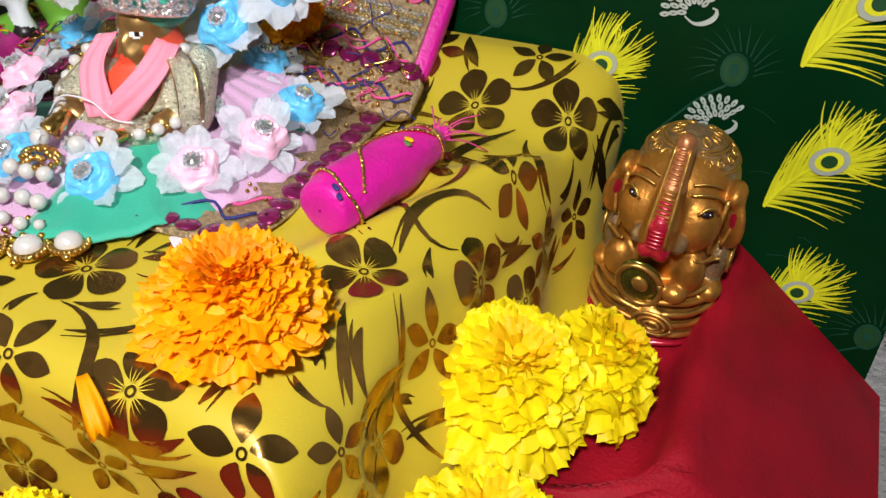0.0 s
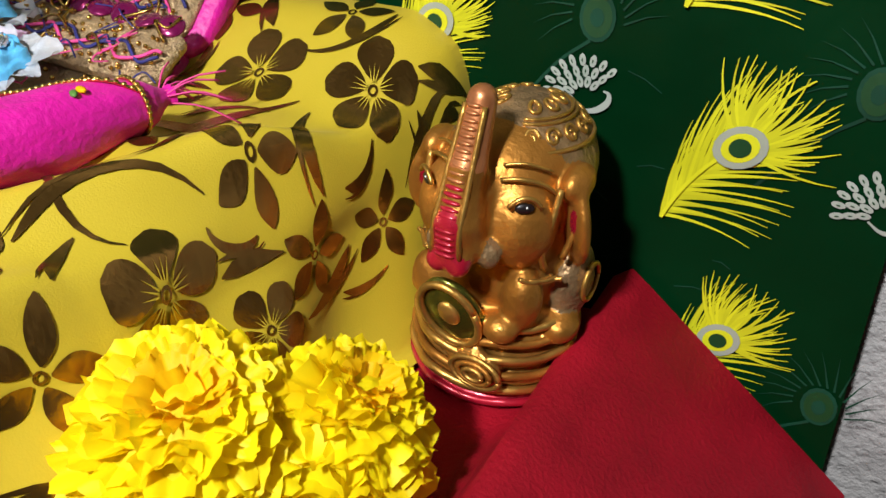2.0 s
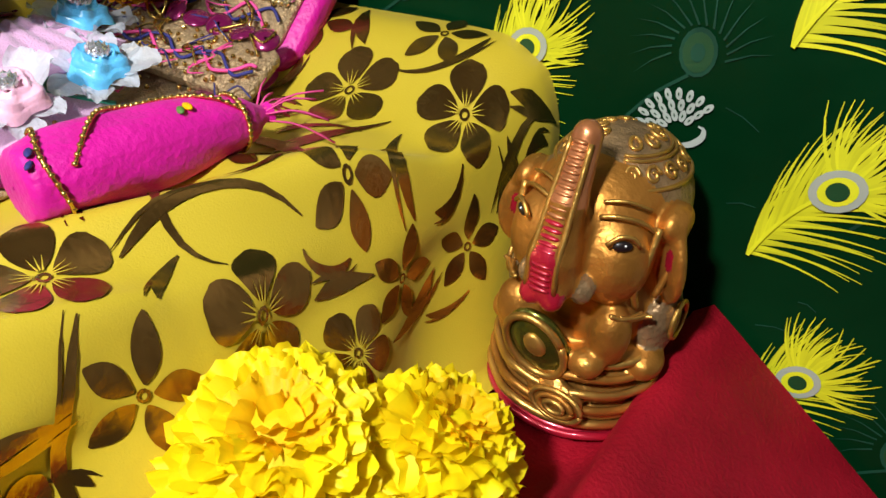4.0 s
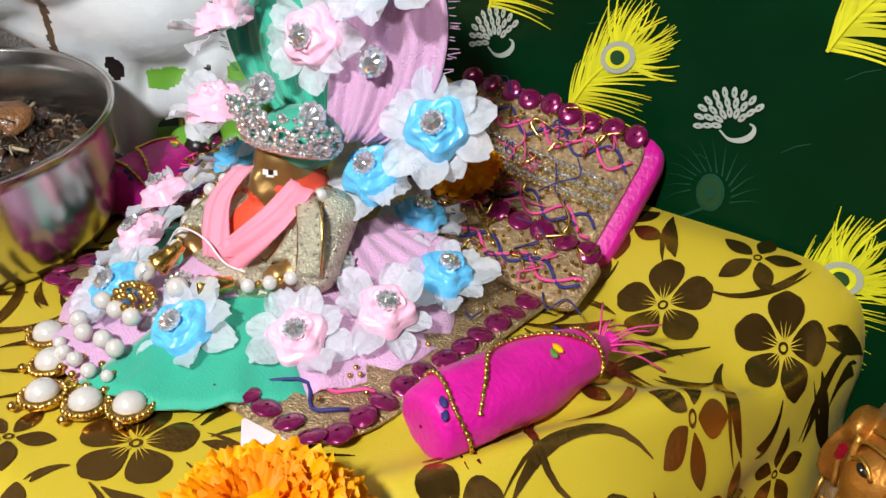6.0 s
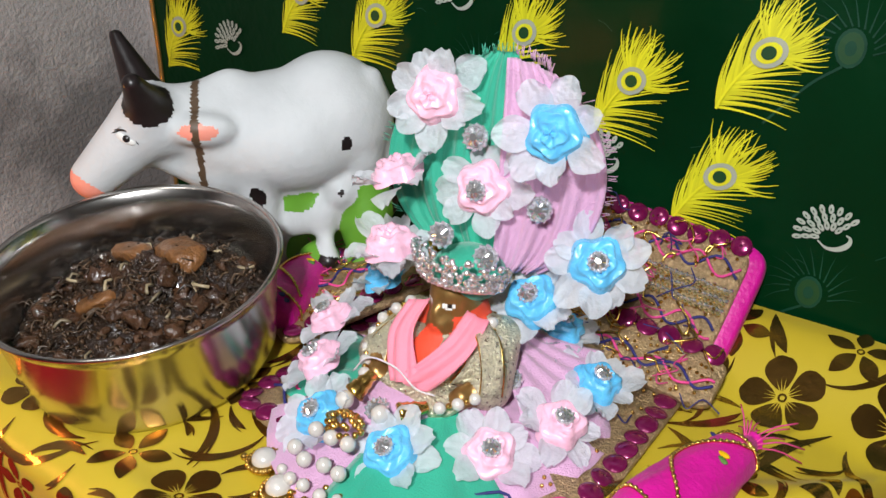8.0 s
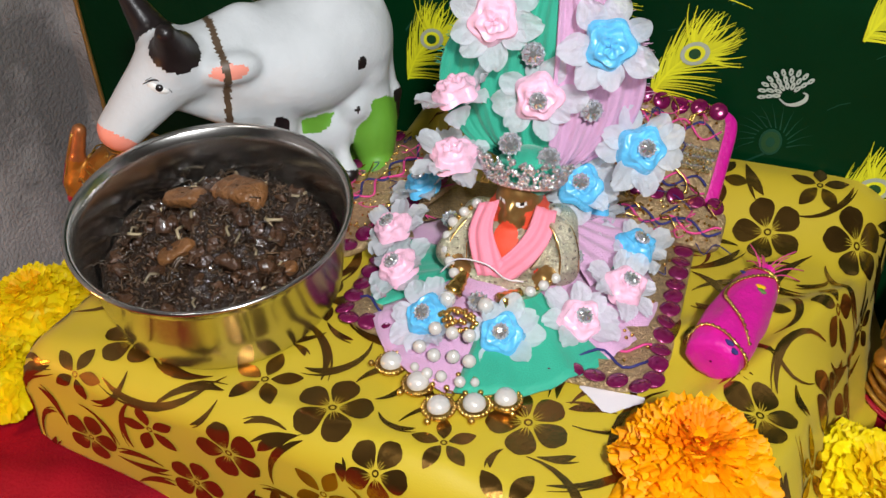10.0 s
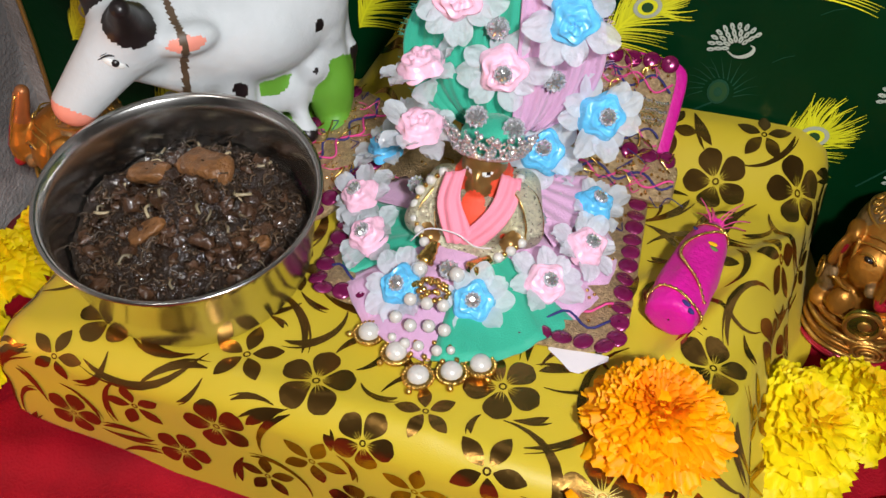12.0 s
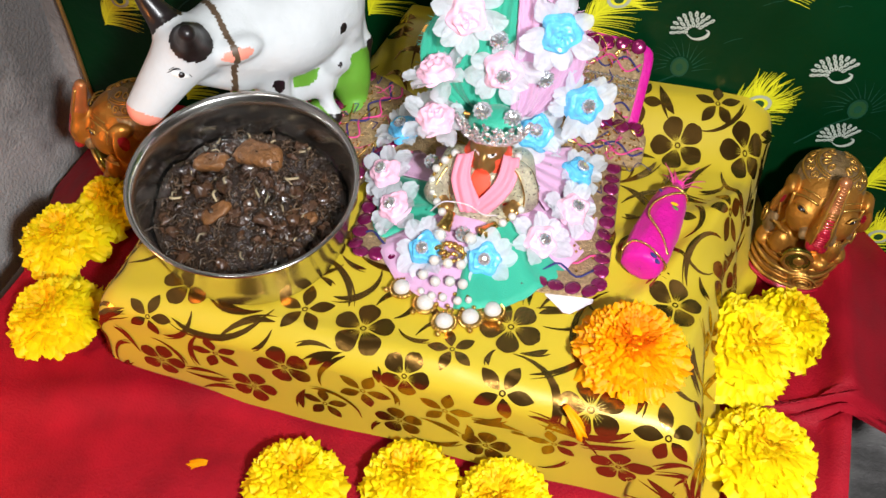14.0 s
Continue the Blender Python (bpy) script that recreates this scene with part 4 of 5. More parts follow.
# ---- golden elephants ----
ele = [
    (ell((0, 0, 0.004), (0.0262, 0.0242, 0.0046)), 5), (ell((0, 0, 0.0105), (0.0262, 0.0242, 0.0050)), 3), (ell((0, 0, 0.0170), (0.0255, 0.0238, 0.0050)), 3), (ell((0, 0, 0.0235), (0.0248, 0.0230, 0.0050)), 3), (ell((0, 0, 0.030), (0.0235, 0.0220, 0.0050)), 0),
    (ell((0, 0.002, 0.043), (0.0215, 0.0205, 0.0270)), 0), (ell((0, 0.000, 0.0670), (0.0208, 0.0228, 0.0205)), 0), (ell((0, 0.008, 0.0705), (0.0216, 0.0232, 0.0205)), 1),
    # the trunk, laid back up over the brow, and the cheeks on both sides of it
    (cone((0, -0.0285, 0.0600), (0, -0.0295, 0.0660), 0.0074, 0.0066), 0), (cone((0, -0.0295, 0.0660), (0, -0.0260, 0.0800), 0.0066, 0.0050), 0), (cone((0, -0.0260, 0.0800), (0, -0.0200, 0.0975), 0.0050, 0.0040), 4),
    (ell((0, -0.0185, 0.0640), (0.0078, 0.0130, 0.0150)), 0),
    (ell((-0.0100, -0.0125, 0.0620), (0.0108, 0.0112, 0.0140)), 0), (ell((0.0100, -0.0125, 0.0620), (0.0108, 0.0112, 0.0140)), 0),
    (ell((-0.0080, -0.0255, 0.0565), (0.0032, 0.0034, 0.0040)), 1), (ell((0.0080, -0.0255, 0.0565), (0.0032, 0.0034, 0.0040)), 1),
    (ell((-0.0030, -0.0330, 0.0555), (0.0034, 0.0034, 0.0036)), 2), (ell((0.0030, -0.0330, 0.0555), (0.0034, 0.0034, 0.0036)), 2),
    # ears: rolled tops and long hanging flaps
    (ell((-0.0218, -0.001, 0.062), (0.0032, 0.0110, 0.0150), (0, 8, -40)), 0), (ell((0.0218, -0.001, 0.062), (0.0032, 0.0110, 0.0150), (0, -8, 40)), 0),
    (ell((-0.0222, -0.003, 0.0735), (0.0040, 0.0075, 0.0052)), 0), (ell((0.0222, -0.003, 0.0735), (0.0040, 0.0075, 0.0052)), 0),
    # arms, knees and flanks
    (ell((-0.0150, -0.0150, 0.036), (0.0070, 0.0060, 0.0090)), 0), (ell((0.0110, -0.0200, 0.0300), (0.0055, 0.0050, 0.0045)), 0), (ell((0.0145, -0.0150, 0.0390), (0.0060, 0.0060, 0.0100)), 0),
    (ell((0.0215, 0.004, 0.038), (0.0060, 0.0105, 0.0130)), 1), (ell((-0.0215, 0.004, 0.038), (0.0060, 0.0105, 0.0130)), 1),
    (ell((0.0235, -0.004, 0.0265), (0.0050, 0.0070, 0.0050)), 0), (ell((-0.0235, -0.004, 0.0265), (0.0050, 0.0070, 0.0050)), 0),
    (ell((-0.0030, -0.0235, 0.0330), (0.0092, 0.0034, 0.0122), (14, -24, 0)), 6), (ell((0.0050, -0.0228, 0.0150), (0.0090, 0.0030, 0.0065)), 3),
]
ele_paint = [(ell((0.0250, -0.004, 0.065), (0.0030, 0.0050, 0.0070)), 5), (ell((-0.0250, -0.004, 0.065), (0.0030, 0.0050, 0.0070)), 5),
             (ell((0, -0.0370, 0.0640), (0.0040, 0.0045, 0.0115)), 2)]
g = melt(ele, (-0.036, -0.043, 0.0), (0.036, 0.037, 0.104), 0.0008, 0.0020, ele_paint)
relief = [g]


def ridge_line(pts, r, mi, n=14):
    relief.append(moved(tube(spline(pts, n), r, 6), Matrix.Identity(4), mi))


# cross ridges up the front of the trunk, red below and copper above
for i in range(22):
    t = i / 21
    z = 0.0590 + 0.0380 * t
    cy = np.interp(z, (0.060, 0.066, 0.080, 0.0975), (-0.0285, -0.0295, -0.0260, -0.0200))
    cr = np.interp(z, (0.060, 0.066, 0.080, 0.0975), (0.0074, 0.0066, 0.0050, 0.0040))
    relief.append(moved(ball(1, 10, 6, (0.0034 - 0.0012 * t, 0.0010, 0.00072)), Matrix.Translation((0, cy - cr * 0.985, z)), 2 if t < 0.50 else 4))
for sx in (-1, 1):
    ridge_line([(sx * (0.0042 - 0.0014 * t), np.interp(0.058 + 0.039 * t, (0.060, 0.066, 0.080, 0.0975), (-0.0346, -0.0350, -0.0301, -0.0234)), 0.058 + 0.039 * t) for t in np.linspace(0, 1, 6)], 0.0008, 9)
    ridge_line([(sx * 0.0070, -0.0200, 0.0765), (sx * 0.0120, -0.0184, 0.0775), (sx * 0.0172, -0.0140, 0.0755), (sx * 0.0215, -0.0085, 0.0700)], 0.0007, 9)
    ridge_line([(sx * 0.0065, -0.0180, 0.0800), (sx * 0.0120, -0.0158, 0.0810), (sx * 0.0175, -0.0110, 0.0785)], 0.0005, 9)
    ridge_line([(sx * 0.0205, -0.0105, 0.0740), (sx * 0.0200, -0.0130, 0.0650), (sx * 0.0185, -0.0145, 0.0560), (sx * 0.0190, -0.0120, 0.0490)], 0.0011, 9)
    ridge_line([(sx * 0.0245, -0.0030, 0.0740), (sx * 0.0248, -0.0055, 0.0640), (sx * 0.0225, -0.0085, 0.0520)], 0.0010, 0)
    for k in range(3):
        ridge_line([(sx * (0.0150 + 0.002 * k), -0.0195 + 0.0025 * k, 0.0480 - 0.0012 * k), (sx * (0.0180 + 0.002 * k), -0.0165 + 0.0025 * k, 0.0465), (sx * (0.0210 + 0.0015 * k), -0.0105, 0.0470)], 0.0007, 9)


# scroll relief of the cap
def cap_pt(az, el):
    a, e = radians(az), radians(el)
    return Vector((0.0219 * math.cos(e) * math.sin(a), 0.008 - 0.0238 * math.cos(e) * math.cos(a), 0.0705 + 0.0208 * math.sin(e)))


for el_deg, r in ((30, 0.0007), (52, 0.0006), (56, 0.0006)):
    for sx in (-1, 1):
        ridge_line([cap_pt(sx * az, el_deg) for az in range(22, 171, 16)], r, 9, 30)
for sx in (-1, 1):
    for k in range(7):
        az = sx * (32 + 21 * k)
        ridge_line([cap_pt(az + (8.5 - 0.9 * q) * math.cos(1.05 * q), 41 + (8.0 - 0.8 * q) * math.sin(1.05 * q)) for q in range(9)], 0.0006, 9, 26)
    for k in range(4):
        az = sx * (38 + 36 * k)
        ridge_line([cap_pt(az + 10 * math.cos(q), 68 + 6 * math.sin(q)) for q in np.linspace(0, 6.28, 9)], 0.0006, 9, 20)
    ridge_line([(sx * 0.0275, 0.004 + 0.0055 * math.cos(q), 0.0395 + 0.0060 * math.sin(q)) for q in np.linspace(0, 6.28, 9)], 0.0008, 9, 20)

# lobed coils of the base, the scroll boss in front and the rim of the dish
for z, rr, mi in ((0.0035, 0.0262, 2), (0.0085, 0.0266, 9), (0.0135, 0.0262, 0), (0.0190, 0.0257, 9), (0.0245, 0.0248, 0), (0.0290, 0.0236, 9)):
    relief.append(moved(tube([((rr + 0.0007 * math.cos(7 * a + 60 * z)) * math.cos(a), (0.93 * rr + 0.0007 * math.cos(7 * a + 60 * z)) * math.sin(a), z + 0.0008 * math.cos(7 * a + 60 * z)) for a in np.linspace(0, 6.2832, 64)], 0.0014, 6), Matrix.Identity(4), mi))
boss = Matrix.Translation((0.0065, -0.0256, 0.0150))
for k, q in enumerate((0.0082, 0.0055, 0.0030)):
    relief.append(moved(tube([(q * math.cos(a), -0.0006 * k, 0.62 * q * math.sin(a)) for a in np.linspace(0, 6.2832, 26)], 0.0009, 6), boss, 9 if k != 1 else 0))
relief.append(moved(ball(1, 12, 8, (0.0026, 0.0022, 0.0020)), Matrix.Translation((0.0120, -0.0222, 0.0315)), 9))
dish = Matrix.Translation((-0.0030, -0.0235, 0.0330)) @ Euler((radians(14), radians(-24), 0)).to_matrix().to_4x4()
relief.append(moved(tube([(0.0086 * math.cos(a), -0.0026, 0.0116 * math.sin(a)) for a in np.linspace(0, 6.2832, 34)], 0.0012, 7), dish, 9))
relief.append(moved(ball(1, 14, 9, (0.0034, 0.0016, 0.0044)), dish @ Matrix.Translation((0.0008, -0.0032, 0.0012)), 9))
g = join(*relief)
for sx in (-1, 1):
    em = Matrix.Translation((0.0150 * sx, -0.0208, 0.0710)) @ Vector((0.62 * sx, -0.78, 0.1)).to_track_quat("Z", "Y").to_matrix().to_4x4()
    # the small white ball on the black eye is a painted glint
    g = join(g, moved(ball(1, 14, 8, (0.0027, 0.0016, 0.0010)), em, 7), moved(ball(0.00035, 8, 5), em @ pose(0.0005, 0.0005, 0.0009), 8),
             moved(tube(spline([(-0.0045, 0.0004, 0.0004), (-0.0015, 0.0030, 0.0010), (0.0020, 0.0028, 0.0010), (0.0046, 0.0, 0.0003)], 10), 0.0007, 6), em, 9))
elephant = tagged(part("elephant_figurine", g, ["ele_gold", "ele_cap", "ele_red", "ele_base", "ele_ridge", "ele_red", "ele_coin", "black_paint", "eye_white_and_glint", "ele_edge"]),
                  "seated golden brown elephant figurine with raised red-striped trunk on red cloth", "figurine", "pair of elephants")
elephant.matrix_basis = pose(-0.0285, 0.295, 0.0005, 0, 3, -3) @ Matrix.Scale(0.935, 4)
twin = copy_thing(elephant, pose(-0.446, 0.246, 0.0015, 0, 0, -58))

# ---- brocade seat mat, backrest, bolsters ----
seat_ob = thing("brocade_seat", "gold brocade doll seat with backrest, edged with plum sequins", "doll seat")
MATC = (-0.2085, 0.240, TOP + 0.0024)
MAT = pose(MATC[0], MATC[1], MATC[2], 0, 0, 3)


def pad(w, d, h, puff=0.0):
    def f(a, b):
        t = 2 * math.pi * a
        k = 0.28
        cx, cy = math.cos(t), math.sin(t)
        sx, sy = math.copysign(abs(cx) ** k, cx), math.copysign(abs(cy) ** k, cy)
        if b < 0.34:
            s, z = b / 0.34, -h / 2 - puff * math.sin(math.pi / 2 * b / 0.34 * 0 + 0)
        elif b < 0.66:
            u = (b - 0.34) / 0.32
            s, z = 1 + 0.02 * math.sin(math.pi * u), -h / 2 + h * u
        else:
            s = (1 - b) / 0.34
            z = h / 2 + puff * (1 - s * s)
        return (sx * w / 2 * s, sy * d / 2 * s, z + 0.0008 * wob(sx * s, sy * s, 2, 4))
    return grid(64, 22, f, True)


mat_ob = part("seat_mat", pad(0.134, 0.140, 0.003, 0.0008), "brocade", seat_ob, m=MAT)
SEQ = make_mesh("sequin", lathe([(0.0005, 0.0011), (0.0024, 0.0010), (0.0040, 0.0004), (0.0044, 0.0), (0.0042, -0.0004), (0.0005, -0.0003)], 14), "sequin")
rng = random.Random(31)
for i in range(15):
    for sx, sy in ((-1, 0), (1, 0), (0, -1), (0, 1)):
        t = (i + 0.5) / 15 * 2 - 1
        x, y = (0.0635 * sx, 0.066 * t) if sx else (0.0635 * t, 0.0665 * sy)
        part("sequin", SEQ, None, mat_ob, m=pose(x, y, 0.0022, rng.uniform(-14, 14), rng.uniform(-14, 14), rng.uniform(0, 90)))


def zigzag(x0, x1, y, amp, waves, z, ph=0.0):
    return [(x0 + (x1 - x0) * t, y + amp * math.sin(ph + 2 * math.pi * waves * t), z + 0.0006 * math.sin(40 * t)) for t in np.linspace(0, 1, 44)]


for yy in (-0.056, -0.047):
    part("thread", tube(zigzag(-0.06, 0.06, yy, 0.0035, 6, 0.0028, yy * 99), 0.0006, 5), "navy_thread" if yy < -0.05 else "pink_thread", mat_ob)
part("lining", grid(8, 6, lambda a, b: (0.038 + 0.024 * a, -0.069 - 0.013 * b * (1 - abs(2 * a - 1) * 0.8), 0.0003 * math.sin(9 * a) - 0.0012)), "white_cloth", mat_ob, "white lining corner showing")

bx = Vector((0.97, 0.06, -0.10)).normalized()
by = Vector((0.04, 0.66, 0.72))
by = (by - bx * by.dot(bx)).normalized()
bz = bx.cross(by)
BACK = Matrix.Translation((-0.183, 0.312, 0.1035)) @ Matrix((bx, by, bz)).transposed().to_4x4()
back = part("backrest", pad(0.080, 0.052, 0.003, 0.001), "brocade", seat_ob, "gold brocade backrest with magenta satin backing", m=BACK)
part("satin_backing", moved(pad(0.086, 0.056, 0.009, 0.002), pose(0.003, 0, -0.006)), "magenta", back, "bright magenta satin backing")
for i in range(9):
    for yy in (-0.0225, 0.0235):
        part("sequin", SEQ, None, back, m=pose(-0.036 + 0.0089 * i, yy + rng.uniform(-0.0008, 0.0008), 0.0034, rng.uniform(-16, 16), rng.uniform(-16, 16), 0))
for i in range(6):
    part("sequin", SEQ, None, back, m=pose(-0.008 + 0.0089 * i, -0.0305 + rng.uniform(-0.0008, 0.0008), 0.0024, rng.uniform(-16, 16) + 20, rng.uniform(-16, 16), 0))
part("satin_fold", pad(0.074, 0.022, 0.006, 0.002), "magenta", back, "fold of magenta satin", m=pose(0.006, -0.036, -0.003, -14, 0, 0))
for i in range(8):
    part("sequin", SEQ, None, back, m=pose(-0.026 + 0.0086 * i, -0.0385 + rng.uniform(-0.0012, 0.0012), 0.0016, rng.uniform(-20, 20) - 14, rng.uniform(-20, 20), 0))
beads = []
for r in range(6):
    for i in range(34):
        beads.append(moved(ball(0.00125, 7, 5), Matrix.Translation((-0.038 + 0.0023 * i + 0.001 * (r % 2), -0.006 + 0.0022 * r + rng.uniform(-0.0004, 0.0004), 0.0030)), r % 2))
tagged(part("beadwork", join(*beads), ["pale_gold", "silver"], back, "rows of gold and silver beads"), kind="stuff")
for yy, mm, ph in ((-0.0125, "navy_thread", 0), (-0.013, "pink_thread", 2.2), (0.0135, "navy_thread", 1), (0.0130, "pink_thread", 3.6)):
    part("thread", tube(zigzag(-0.039, 0.039, yy, 0.0038, 3.5, 0.0034, ph), 0.0006, 5), mm, back)
BAND = Matrix.Translation((-0.165, 0.280, 0.0855)) @ Matrix((bx, by, bz)).transposed().to_4x4() @ pose(0, 0, 0, -18, 0, 0)
band = part("lower_band", pad(0.066, 0.022, 0.004, 0.0015), "brocade", seat_ob, m=BAND)
for i in range(7):
    part("sequin", SEQ, None, band, m=pose(-0.028 + 0.0092 * i, 0.011, 0.0034, rng.uniform(-16, 16), rng.uniform(-16, 16), 0))
part("thread", tube(zigzag(-0.032, 0.032, -0.002, 0.003, 3, 0.0042), 0.0006, 5), "navy_thread", band)
part("thread", tube(zigzag(-0.032, 0.032, -0.003, 0.003, 3, 0.0042, 2), 0.0006, 5), "pink_thread", band)

flap = part("side_flap", pad(0.076, 0.052, 0.004, 0.002), "brocade", seat_ob, m=pose(-0.292, 0.252, 0.0835, 0, -14, 62))
for i in range(8):
    for yy in (-0.023, 0.023):
        part("sequin", SEQ, None, flap, m=pose(-0.0325 + 0.0092 * i, yy, 0.0046, rng.uniform(-16, 16), rng.uniform(-16, 16), 0))
part("thread", tube(zigzag(-0.036, 0.036, 0.0, 0.004, 4, 0.0046), 0.0006, 5), "pink_thread", flap)
part("thread", tube(zigzag(-0.036, 0.036, 0.004, 0.004, 4, 0.0046, 2), 0.0006, 5), "navy_thread", flap)


rng = random.Random(35)
for host, w, d, n in ((back, 0.036, 0.024, 26), (band, 0.030, 0.010, 18), (mat_ob, 0.060, 0.066, 12), (flap, 0.034, 0.022, 30)):
    for col in ("pink_thread", "navy_thread", "gold"):
        geos = []
        for k in range(n // 2):
            x, y = rng.uniform(-w, w), rng.uniform(-d, d)
            pts = [(x, y, 0.004)]
            for q in range(3):
                x, y = x + rng.uniform(-0.008, 0.008), y + rng.uniform(-0.006, 0.006)
                pts.append((x, y, 0.004 + rng.uniform(0, 0.003)))
            geos.append(tube(spline(pts, 12), 0.00028 if col != "gold" else 0.0005, 4))
        tagged(part("loose_thread_tangle", join(*geos), col, host), kind="stuff")
    glit = [moved(ball(0.0008, 6, 4), Matrix.Translation((rng.uniform(-w, w), rng.uniform(-d, d), 0.0036))) for k in range(n * 6)]
    tagged(part("glitter", join(*glit), "gold", host), kind="stuff")


def bolster(a, b, label, group):
    """Small stuffed velvet bolster from end a to the tied end b."""
    a, b = Vector(a), Vector(b)
    ob = thing("velvet_bolster", label, "bolster", group)
    x = (b - a).normalized()
    z = Vector((0, 0, 1))
    z = (z - x * z.dot(x)).normalized()
    ob.matrix_basis = Matrix.Translation((a + b) / 2) @ Matrix((x, z.cross(x), z)).transposed().to_4x4()
    L = (b - a).length
    prof = [(0.0, 0.0005), (0.006, 0.0080), (0.03, 0.0102), (0.12, 0.0112), (0.35, 0.0116), (0.6, 0.0108), (0.82, 0.0088), (0.93, 0.0068), (0.985, 0.0040), (1.03, 0.0024), (1.06, 0.0032)]

    def skin(c, t):
        k = t * (len(prof) - 1)
        i = min(int(k), len(prof) - 2)
        w = k - i
        px, r = prof[i][0] * (1 - w) + prof[i + 1][0] * w, prof[i][1] * (1 - w) + prof[i + 1][1] * w
        an = 2 * math.pi * c
        r *= 1 + 0.11 * wob(px * 3, math.cos(an), math.sin(an), 1.9) + 0.03 * wob(px * 9, math.cos(an), math.sin(an), 3.0) + 0.05 * math.sin(an * 9) * max(0, px - 0.75)
        return (px * L - L / 2, r * math.cos(an), r * 0.92 * math.sin(an))
    body = part("stuffed_body", grid(40, 33, skin, True), "magenta", ob)

    def braid(name, pts):
        path = spline(pts, 60)
        geos = [tube(path, 0.00055, 5)]
        for i, p in enumerate(path):
            if i % 2 == 0:
                geos.append(moved(ball(0.0009, 6, 4, (1, 1, 0.7)), Matrix.Translation(Vector(p) + Vector((0, 0, 0.0003)))))
        part(name, join(*geos), "gold", ob, "gold sequin braid")

    def on(px, an, k=1.04):
        i = px * (len(prof) - 1)
        r = np.interp(px, [q[0] for q in prof], [q[1] for q in prof]) * k
        return (px * L - L / 2, r * math.cos(an), r * 0.95 * math.sin(an))
    braid("braid", [on(0.10 + 0.03 * math.sin(2 * t), t) for t in np.linspace(0.2, 6.4, 10)])
    braid("braid", [on(0.16 + 0.72 * t, 2.6 - 1.7 * math.sin(3 * t)) for t in np.linspace(0, 1, 9)])
    braid("braid", [on(0.88, t) for t in np.linspace(0, 6.28, 12)])
    rg = random.Random(5)
    for px, an, col in ((0.03, 2.3, "navy_thread"), (0.05, 2.0, "navy_thread"), (0.62, 2.0, "sepal"), (0.66, 1.9, "yellow_heart"), (0.80, 0.9, "navy_thread")):
        x, y, z = on(px, an, 1.0)
        part("embroidery_knot", ball(0.0013, 10, 6, (1.8, 0.8, 0.5)), col, ob, m=pose(x, y, z, math.degrees(an) * 0 + 40 * math.cos(an), 0, rg.uniform(0, 90)))
    hair = []
    for i in range(16):
        d = Vector((1, rg.uniform(-0.9, 0.9), rg.uniform(-0.5, 0.6))) * rg.uniform(0.008, 0.017)
        s = Vector((L / 2 + 0.001, rg.uniform(-0.002, 0.002), rg.uniform(-0.002, 0.002)))
        hair.append(tube(spline([s, s + d * 0.5 + Vector((0, 0, 0.002)), s + d], 5), 0.0003, 4))
    tagged(part("frayed_threads", join(*hair), "pink_thread", ob, "frayed pink threads at the tied end"), kind="stuff")
    return ob


bolster((-0.1238, 0.193, TOP + 0.0105), (-0.111, 0.256, TOP + 0.0105), "magenta velvet bolster with gold braid on the yellow cloth", "pair of bolsters")
bolster((-0.300, 0.212, TOP + 0.0105), (-0.322, 0.262, TOP + 0.0105), "magenta velvet bolster with gold braid half hidden behind the bowl", "pair of bolsters")

# ---- dress of the seated figure ----
dress = thing("embroidered_dress", "round green and lilac net dress sewn with ribbon roses", "doll dress")
SC = np.array((-0.211, 0.2125))


def skirt(a, b):
    t = 2 * math.pi * a
    r = (0.012 + 0.044 * b) * (1 + 0.07 * math.cos(3 * t - 1.5)) * (1.0 + 0.08 * max(0, math.sin(-t)))
    z = 0.0786 + 0.010 * max(0, 1 - b) ** 1.4 + (0.0011 * math.sin(t * 13) + 0.0008 * math.sin(t * 29 + 1)) * b - 0.0026 * b * b
    return (SC[0] + 1.08 * r * math.cos(t), SC[1] + r * math.sin(t), z)


for a0, a1, nm in ((-88, -28, "green"), (-28, 36, "pink"), (36, 110, "green"), (110, 160, "pink"), (160, 216, "green"), (216, 272, "pink")):
    def sector(a, b, a0=a0, a1=a1):
        return skirt((a0 + (a1 - a0) * a) / 360, b)
    gob = part("skirt_panel", grid(18, 12, sector), nm + "_net", dress, "green net panel" if nm == "green" else "lilac pink net panel")
    gob.modifiers.new("thick", "SOLIDIFY").thickness = 0.0009

# the tall crest behind the head
CO = Vector((-0.205, 0.2395, 0.125))
CU = Vector((0.965, 0.26, 0)).normalized()
CV = Vector((0, 0.06, 1)).normalized()
CN = CU.cross(CV)


def crest_pt(s, t, off=0.0):
    """s -1..1 across, t 0..1 up."""
    half = 0.045 * math.sqrt(max(0.12, 1 - ((t - 0.50) / 0.545) ** 2)) * (0.80 if s > 0 else 1.0)
    top = 0.078 * (1 - 0.10 * s * s)
    p = CO + CU * (s * half) + CV * (t * top) + CN * (off + 0.003 * math.cos(s * 3) + 0.0012 * math.sin(s * 19 + t * 3) + 0.0005 * math.sin(s * 61))
    return p


